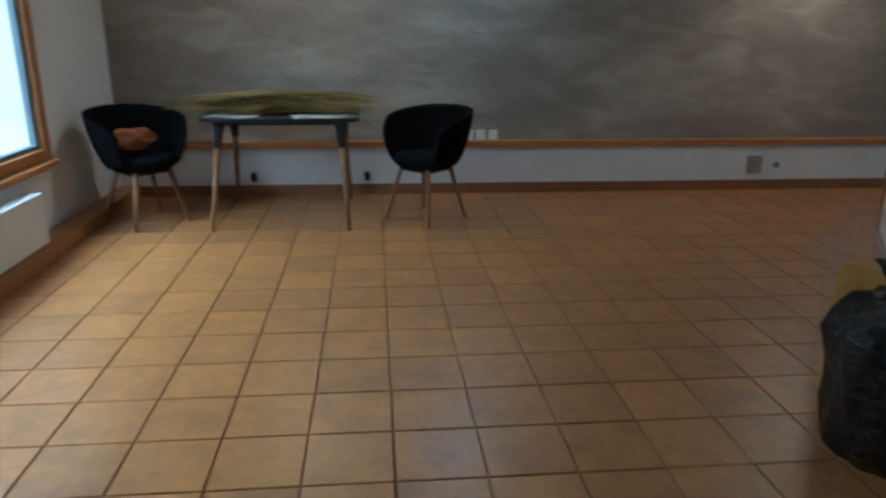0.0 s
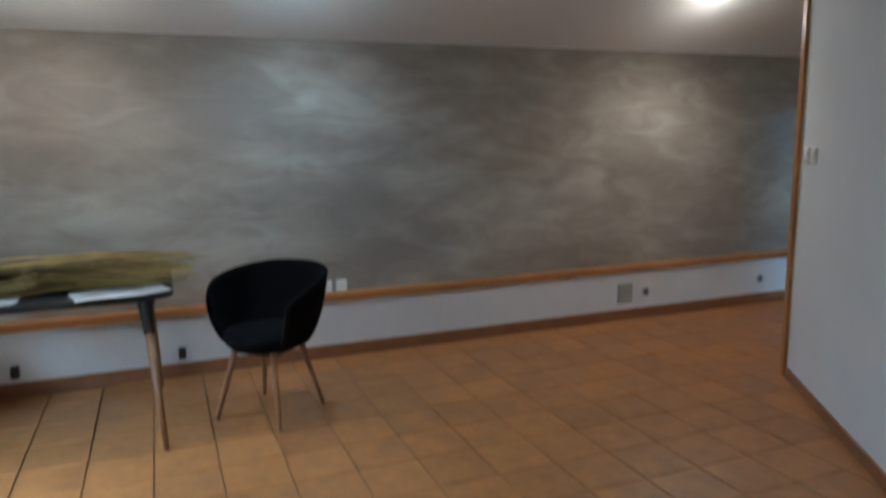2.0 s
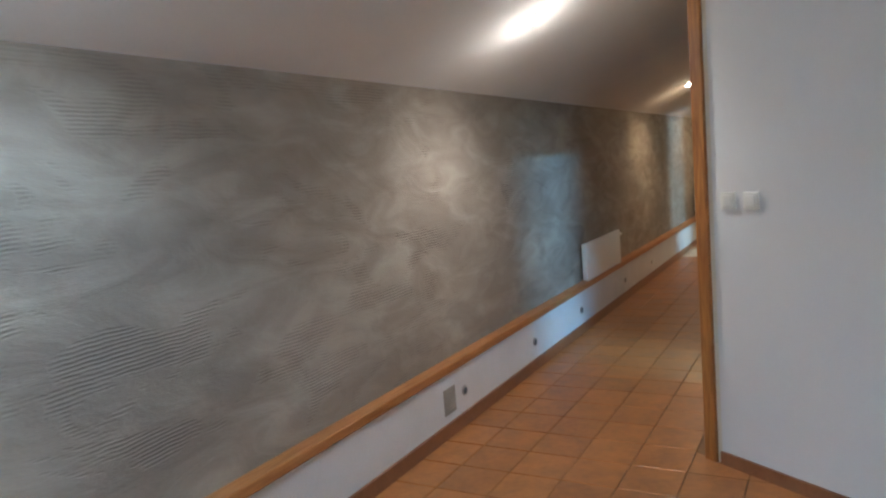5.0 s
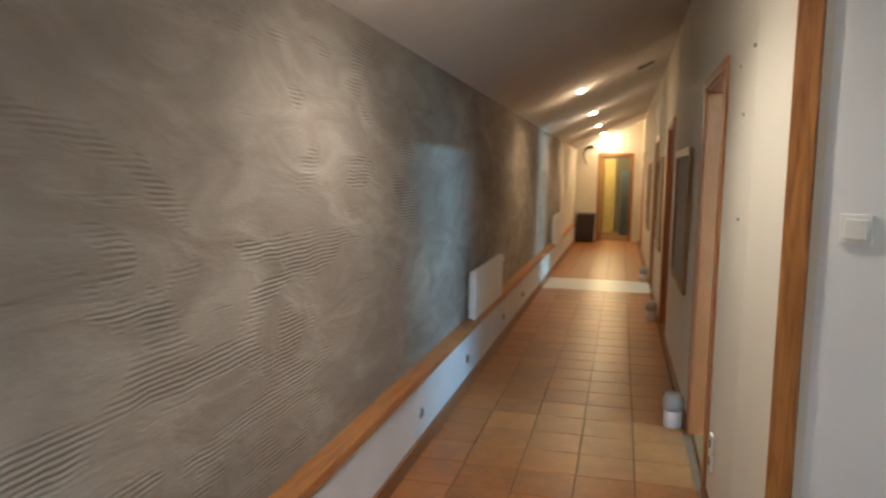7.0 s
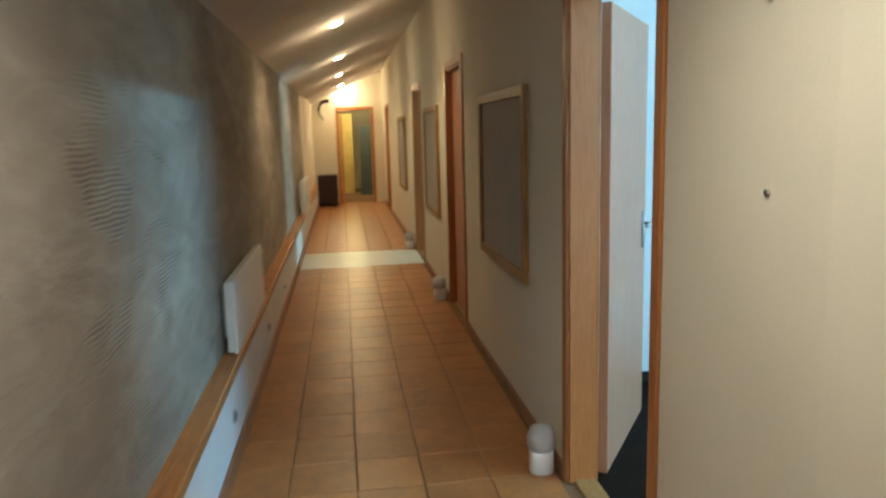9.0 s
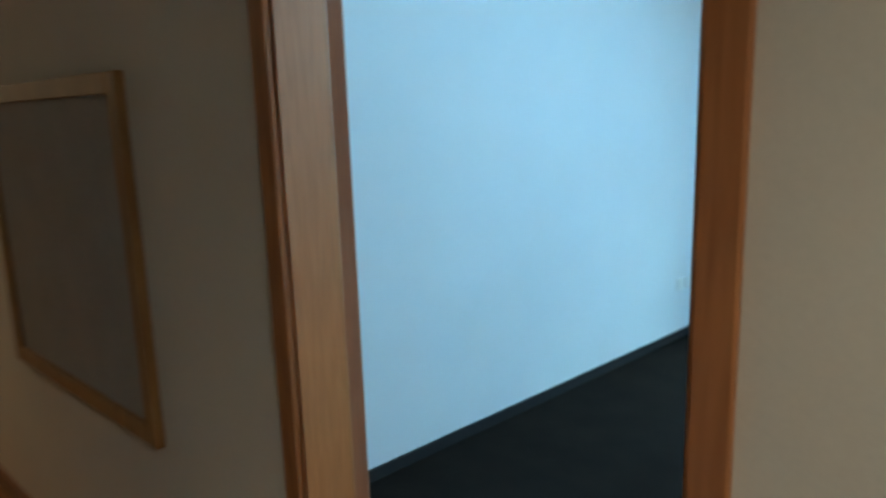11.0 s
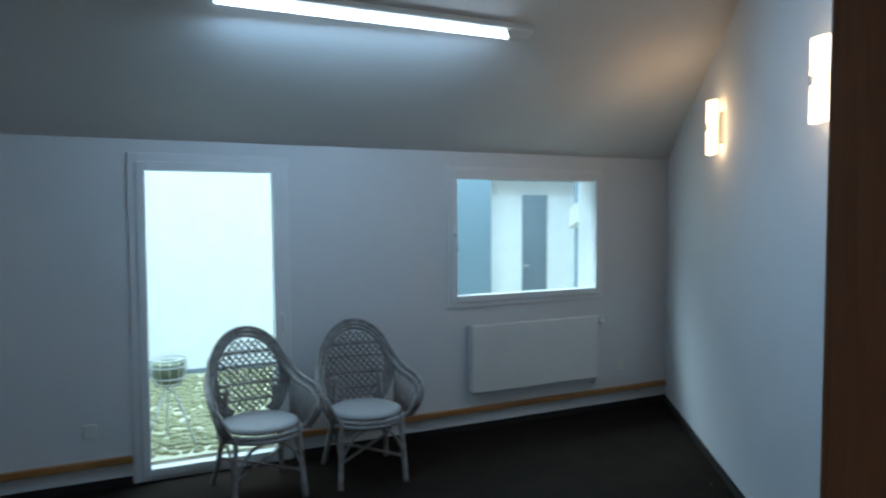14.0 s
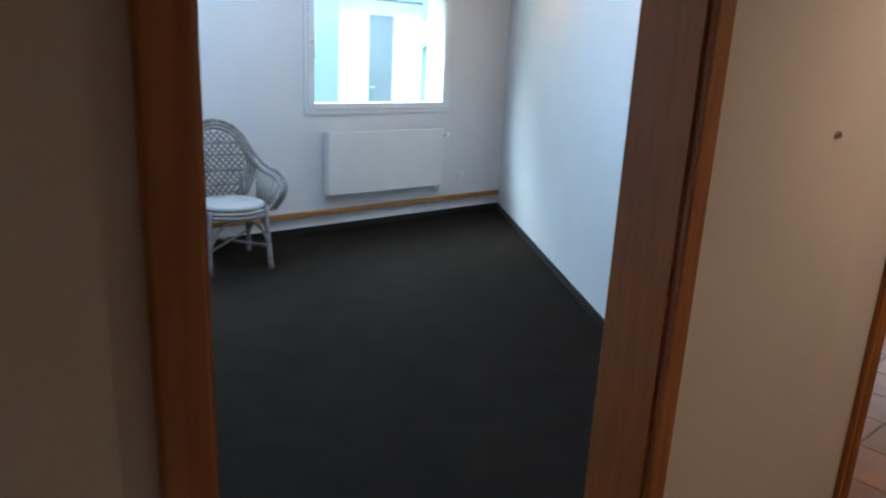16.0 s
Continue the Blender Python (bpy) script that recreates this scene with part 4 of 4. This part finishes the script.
v = thing("ceiling_vent", "small dark slotted vent in the sloping corridor ceiling", "vent", pose(9.7, 4.78, ceil_z(4.78), math.degrees(math.atan(-SLOPE))))
part("frame", one_box(-0.09, 0.09, -0.09, 0.09, -0.010, 0.004, 0.003), M_GREYDOOR, v)
for k in range(5):
    part("slat", one_box(-0.07, 0.07, -0.065 + k * 0.03, -0.052 + k * 0.03, -0.016, -0.0105), M_DARKBOX, v)
# daylight from open door 3, painted across the corridor floor as a pale slab
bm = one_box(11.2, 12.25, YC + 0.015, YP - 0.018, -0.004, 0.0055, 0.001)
structure("floor_light_band", bm, M_LIGHTBAND, "pale slab painted as the band of daylight across the tiled corridor", "floor")
bx = thing("dark_cabinet", "low dark cabinet by the end wall of the corridor", "cabinet", pose(18.50, 5.76, 0))
part("body", one_box(-0.3, 0.3, -0.2, 0.2, 0.06, 0.66, 0.008), M_DARKBOX, bx)
part("door", one_box(-0.318, -0.3, -0.19, 0.19, 0.08, 0.64, 0.004), M_DARKBOX, bx)
for sx in (-0.25, 0.25):
    for sy in (-0.16, 0.16):
        part("foot", one_box(sx - 0.02, sx + 0.02, sy - 0.02, sy + 0.02, 0, 0.06), M_BLACKP, bx)
bm = bmesh.new()
tube(bm, smooth_path([(XE - 0.03, 5.66, 2.2), (XE - 0.04, 5.80, 2.18), (XE - 0.05, 5.88, 2.0), (XE - 0.04, 5.80, 1.80)], 6), 0.04, 10, r1=0.012)
tagged(made("wall_horn", bm, M_DARKBOX, True), "dark curved horn hanging on the end wall", "wall decoration")
# things seen through the end doorway
bm = one_box(21.5, 21.55, 5.15, 5.62, 0.0, 2.0, 0.004)
tagged(made("cream_panel", bm, surface("yellow_panel", (0.70, 0.55, 0.22), 0.6)), "tall yellow panel in the room behind the corridor", "panel")
bm = one_box(20.8, 21.2, 4.60, 5.0, 0.0, 1.7, 0.006)
tagged(made("tall_cabinet", bm, M_GREYDOOR), "tall blue-grey cabinet in the room behind", "cabinet")


# ---- office things ----
def rattan_chair(x, y, turn, label):
    """A white cane armchair with a round woven back; it faces its own +y."""
    c = thing("rattan_armchair", label, "chair", pose(x, y, 0, 0, 0, turn) @ Matrix.Scale(0.965, 4), "rattan chairs")

    def back_point(a, r, lean=1.0):
        u, w = r * 0.255 * math.sin(a), r * 0.30 * math.cos(a)
        return Vector((u, -0.20 - 0.16 * lean * (w + 0.30) / 0.6 * 0.9 + 0.05 * (u / 0.25) ** 2, 0.68 + w))

    for k, r in enumerate((1.0, 0.915, 0.83)):
        bm = bmesh.new()
        tube(bm, [back_point(radians(a), r) for a in range(-150, 151, 10)], 0.0135, 8)
        part("back_hoop", bm, M_RATTAN, c, "", True)
    # woven back panel: two sets of slanting canes
    R = 0.80
    for sgn in (1, -1):
        for k in range(-9, 10):
            pts = []
            for i in range(25):
                q = -1 + 2 * i / 24
                u, w = q * 0.95, sgn * q * 0.9 + k * 0.20
                if u * u + w * w < 1:
                    p = back_point(math.atan2(u, w), math.hypot(u, w) * R)
                    p.y += 0.004 * sgn
                    pts.append(p)
            if len(pts) > 2:
                part("cane", tube(bmesh.new(), pts, 0.0062, 5), M_RATTAN, c, "", True)
    for k in (-0.62, -0.2, 0.25, 0.6):
        pts = [back_point(math.atan2(u, k), math.hypot(u, k) * R) for u in [(-1 + i / 6) * math.sqrt(1 - k * k) for i in range(13)]]
        part("cross_cane", tube(bmesh.new(), pts, 0.008, 6), M_RATTAN, c, "", True)
    # seat
    bm = bmesh.new()
    lathe(bm, [(0.05, 0.415), (0.20, 0.415), (0.232, 0.43), (0.235, 0.445), (0.20, 0.46), (0.05, 0.466)], 32)
    part("seat_cushion", bm, M_CUSHION, c, "pale round seat pad", True)
    for r, z in ((0.245, 0.41), (0.25, 0.385)):
        bm = bmesh.new()
        tube(bm, [(r * math.cos(a), r * math.sin(a), z) for a in [2 * math.pi * i / 32 for i in range(32)]], 0.014, 8, True)
        part("seat_ring", bm, M_RATTAN, c, "", True)
    # arms sweep from the back hoop round to the front of the seat
    for s in (-1, 1):
        for o in (0.0, 0.03):
            bm = bmesh.new()
            tube(bm, smooth_path([(s * (0.235 - o), -0.27, 0.80 - o), (s * (0.29 - o), -0.12, 0.69 - o), (s * (0.325 - o), 0.08, 0.655 - o), (s * (0.33 - o), 0.20, 0.61 - o),
                                  (s * (0.305 - o), 0.235, 0.52), (s * (0.25 - o), 0.19, 0.42)], 6), 0.0145, 8)
            part("arm", bm, M_RATTAN, c, "", True)
        bm = bmesh.new()
        for i in range(9):
            t = i / 8
            tube(bm, [(s * (0.25 + 0.06 * t), -0.16 + 0.34 * t, 0.685 - 0.05 * t), (s * 0.235, -0.12 + 0.28 * t, 0.43)], 0.006, 5)
        part("arm_weave", bm, M_RATTAN, c, "", True)
        # legs
        bm = bmesh.new()
        tube(bm, smooth_path([(s * 0.19, 0.17, 0.43), (s * 0.20, 0.185, 0.25), (s * 0.215, 0.21, 0.0)], 5), 0.017, 8)
        part("leg", bm, M_RATTAN, c, "", True)
        bm = bmesh.new()
        tube(bm, smooth_path([(s * 0.15, -0.20, 0.62), (s * 0.17, -0.19, 0.40), (s * 0.20, -0.23, 0.18), (s * 0.225, -0.30, 0.0)], 5), 0.017, 8)
        part("leg", bm, M_RATTAN, c, "", True)
        # curved braces under the seat
        bm = bmesh.new()
        tube(bm, smooth_path([(s * 0.21, 0.20, 0.17), (s * 0.12, 0.215, 0.33), (0.0, 0.225, 0.385)], 6), 0.010, 7)
        part("brace", bm, M_RATTAN, c, "", True)
        bm = bmesh.new()
        tube(bm, smooth_path([(s * 0.21, 0.19, 0.17), (s * 0.21, 0.06, 0.33), (s * 0.21, -0.04, 0.34), (s * 0.20, -0.20, 0.19)], 6), 0.010, 7)
        part("brace", bm, M_RATTAN, c, "", True)
    for a, b in (((-0.21, 0.195, 0.16), (0.20, -0.235, 0.18)), ((0.21, 0.195, 0.16), (-0.20, -0.235, 0.18))):
        bm = bmesh.new()
        tube(bm, [a, b], 0.010, 7)
        part("stretcher", bm, M_RATTAN, c, "", True)
    return c


rattan_chair(4.94, 0.64, 4, "white rattan armchair with a pale seat pad before the terrace door")
rattan_chair(4.28, 0.655, -6, "white rattan armchair with a pale seat pad before the white wall")
socket(5.85, YS, 0.36, 0, "white socket under the office wall's corner", hole=False)
socket(1.80, YS, 0.36, 0, "white socket beside the office radiator", hole=False)
for y in (0.62, 0.72, 0.82):
    socket(side_x(y), y, 0.38, 86, "white socket on the office side wall", hole=False)

# ---- terrace ----
st = thing("plant_stand", "white wire tripod plant stand with a round basket", "plant stand", pose(5.35, -0.46, 0.02))
for k in range(3):
    a = 2.1 * k + 0.5
    bm = bmesh.new()
    tube(bm, [(0.02 * math.cos(a), 0.02 * math.sin(a), 0.44), (0.20 * math.cos(a), 0.20 * math.sin(a), 0.0)], 0.008, 7)
    part("leg", bm, M_WIRE, st, "", True)
for r, z in ((0.08, 0.44), (0.115, 0.49), (0.125, 0.57), (0.12, 0.62)):
    bm = bmesh.new()
    tube(bm, [(r * math.cos(t), r * math.sin(t), z) for t in [2 * math.pi * i / 24 for i in range(24)]], 0.006, 6, True)
    part("basket_ring", bm, M_WIRE, st, "", True)
for k in range(12):
    a = 2 * math.pi * k / 12
    bm = bmesh.new()
    tube(bm, [(r * math.cos(a), r * math.sin(a), z) for r, z in ((0.08, 0.44), (0.115, 0.49), (0.125, 0.57), (0.12, 0.62))], 0.004, 5)
    part("basket_wire", bm, M_WIRE, st, "", True)
part("flower_pot", lathe(bmesh.new(), [(0.07, 0.45), (0.10, 0.49), (0.112, 0.59), (0.10, 0.595), (0.09, 0.57)], 24), M_POT, st, "grey-green flower pot", True)

# grey piers of the courtyard wall
for x0, x1, d in ((1.49, 2.08, 0.2), (-0.62, 0.05, 0.12)):
    bm = one_box(x0, x1, -2.75, -2.75 + d, 0.02, 2.9, 0.01)
    structure("pier_courtyard", bm, M_PIER, "blue-grey pier of the courtyard wall", "pier")
bm = one_box(0.05, 1.49, -2.75, -2.60, 2.06, 2.35, 0.01)
structure("lintel_courtyard", bm, M_PIER, "blue-grey lintel over the courtyard door", "lintel")
# added slab that turns the white wall end blue-grey in the office window
bm = one_box(1.202, 1.26, -1.22, YS - 0.305, 0.02, 2.25, 0.008)
structure("corner_slab", bm, M_PIER, "added blue-grey slab over the white wall end beside the terrace", "pier")
# the grey door across the courtyard
gd = tagged(thing("courtyard_door", "narrow grey door in the white courtyard wall", "door", pose(0.75, -2.75, 0)), kind="structure")
part("leaf", one_box(-0.18, 0.18, 0.002, 0.03, 0.02, 1.88, 0.004), M_GREYDOOR, gd)
part("handle", one_box(0.10, 0.18, 0.031, 0.05, 0.98, 1.0, 0.003), M_STEEL, gd)

# terrace pebbles
rng = random.Random(9)
vs, fs = [], []
for k in range(5200):
    x, y = rng.uniform(3.6, 7.4), rng.uniform(-2.7, -0.22)
    r = rng.uniform(0.018, 0.045)
    a, sq, b = rng.uniform(0, 3.14), rng.uniform(0.6, 1.0), len(vs)
    for j in range(6):
        t = a + math.pi * j / 3
        vs.append((x + r * math.cos(t), y + sq * r * math.sin(t), 0.018))
    for j in range(6):
        t = a + math.pi * j / 3
        vs.append((x + 0.7 * r * math.cos(t), y + 0.7 * sq * r * math.sin(t), 0.018 + r * 0.55))
    for j in range(6):
        fs.append((b + j, b + (j + 1) % 6, b + 6 + (j + 1) % 6, b + 6 + j))
    fs.append(tuple(b + 6 + j for j in range(6)))
me = bpy.data.meshes.new("terrace_pebbles")
me.from_pydata(vs, [], fs)
me.materials.append(M_GRAVEL)
tagged(new("terrace_pebbles", me), "pale pebbles covering the terrace", "gravel", kind="stuff")

# ---- floor tiles ----
P, GX, GY = 0.288, 0.565, 2.258
variants = []
for k in range(4):
    bm = bmesh.new()
    r0 = random.Random(40 + k)
    e = P / 2 - 0.0028
    pts = [(-e + r0.uniform(0, .002), -e), (e, -e + r0.uniform(0, .002)), (e - r0.uniform(0, .002), e), (-e, e - r0.uniform(0, .002))]
    lo = [bm.verts.new((x, y, -0.004)) for x, y in pts]
    md = [bm.verts.new((x, y, 0.0005)) for x, y in pts]
    hi = [bm.verts.new((x * 0.984, y * 0.984, 0.004)) for x, y in pts]
    for a, b in ((lo, md), (md, hi)):
        for j in range(4):
            bm.faces.new((a[j], a[(j + 1) % 4], b[(j + 1) % 4], b[j]))
    bm.faces.new(hi)
    me = bpy.data.meshes.new("tile")
    bm.to_mesh(me)
    bm.free()
    me.materials.append(M_TILE)
    variants.append(me)
rng = random.Random(12)
rest_v, rest_f = [], []
for i in range(-9, 70):
    for j in range(-13, 15):
        cx, cy = GX + (i + 0.5) * P, GY + (j + 0.5) * P
        if cx < XW + 0.02 or cx > XE or cy < -0.95 or cy > YN - 0.04:
            continue
        if cy < YC - 0.10 and cx - 0.15 > slant_room(cy + 0.15):
            continue
        if cy < YC + 0.2 and cx + 0.15 > slant_room(cy - 0.15) and cx < slant_room(YC) + 0.3 and cy < YC - 0.05:
            e, lim = P / 2 - 0.0032, 0.004
            poly = [(cx - e, cy - e), (cx + e, cy - e), (cx + e, cy + e), (cx - e, cy + e)]
            out = []
            for (ax, ay), (bx_, by_) in zip(poly, poly[1:] + poly[:1]):
                fa, fb = slant_room(ay) + lim - ax, slant_room(by_) + lim - bx_
                if fa >= 0:
                    out.append((ax, ay))
                if fa * fb < 0:
                    q = fa / (fa - fb)
                    out.append((ax + q * (bx_ - ax), ay + q * (by_ - ay)))
            if len(out) > 2:
                b = len(rest_v)
                rest_v += [(px, py, 0.004) for px, py in out]
                rest_f.append(tuple(range(b, b + len(out))))
            continue
        near = cy > 1.4 and cx < 3.9 and cy < YN - 0.2
        if near or (3.9 <= cx < 12.5):
            ob = new("tile", variants[rng.randrange(4)])
            ob.parent = floor
            ob.matrix_world = pose(cx, cy, 0, rng.uniform(-0.12, 0.12), rng.uniform(-0.12, 0.12), 90 * rng.randrange(4))
        else:
            b, e = len(rest_v), P / 2 - 0.0045
            rest_v += [(cx + sx * e * q, cy + sy * e * q, z) for q, z in ((1, -0.004), (1, 0.0005), (0.984, 0.004)) for sx, sy in ((-1, -1), (1, -1), (1, 1), (-1, 1))]
            for l in (0, 4):
                rest_f += [(b + l + k, b + l + (k + 1) % 4, b + l + 4 + (k + 1) % 4, b + l + 4 + k) for k in range(4)]
            rest_f.append((b + 8, b + 9, b + 10, b + 11))
me = bpy.data.meshes.new("far_tiles")
me.from_pydata(rest_v, [], rest_f)
me.materials.append(M_TILE)
ob = tagged(new("far_tiles", me), "terracotta floor tiles", kind="stuff")
ob.parent = floor
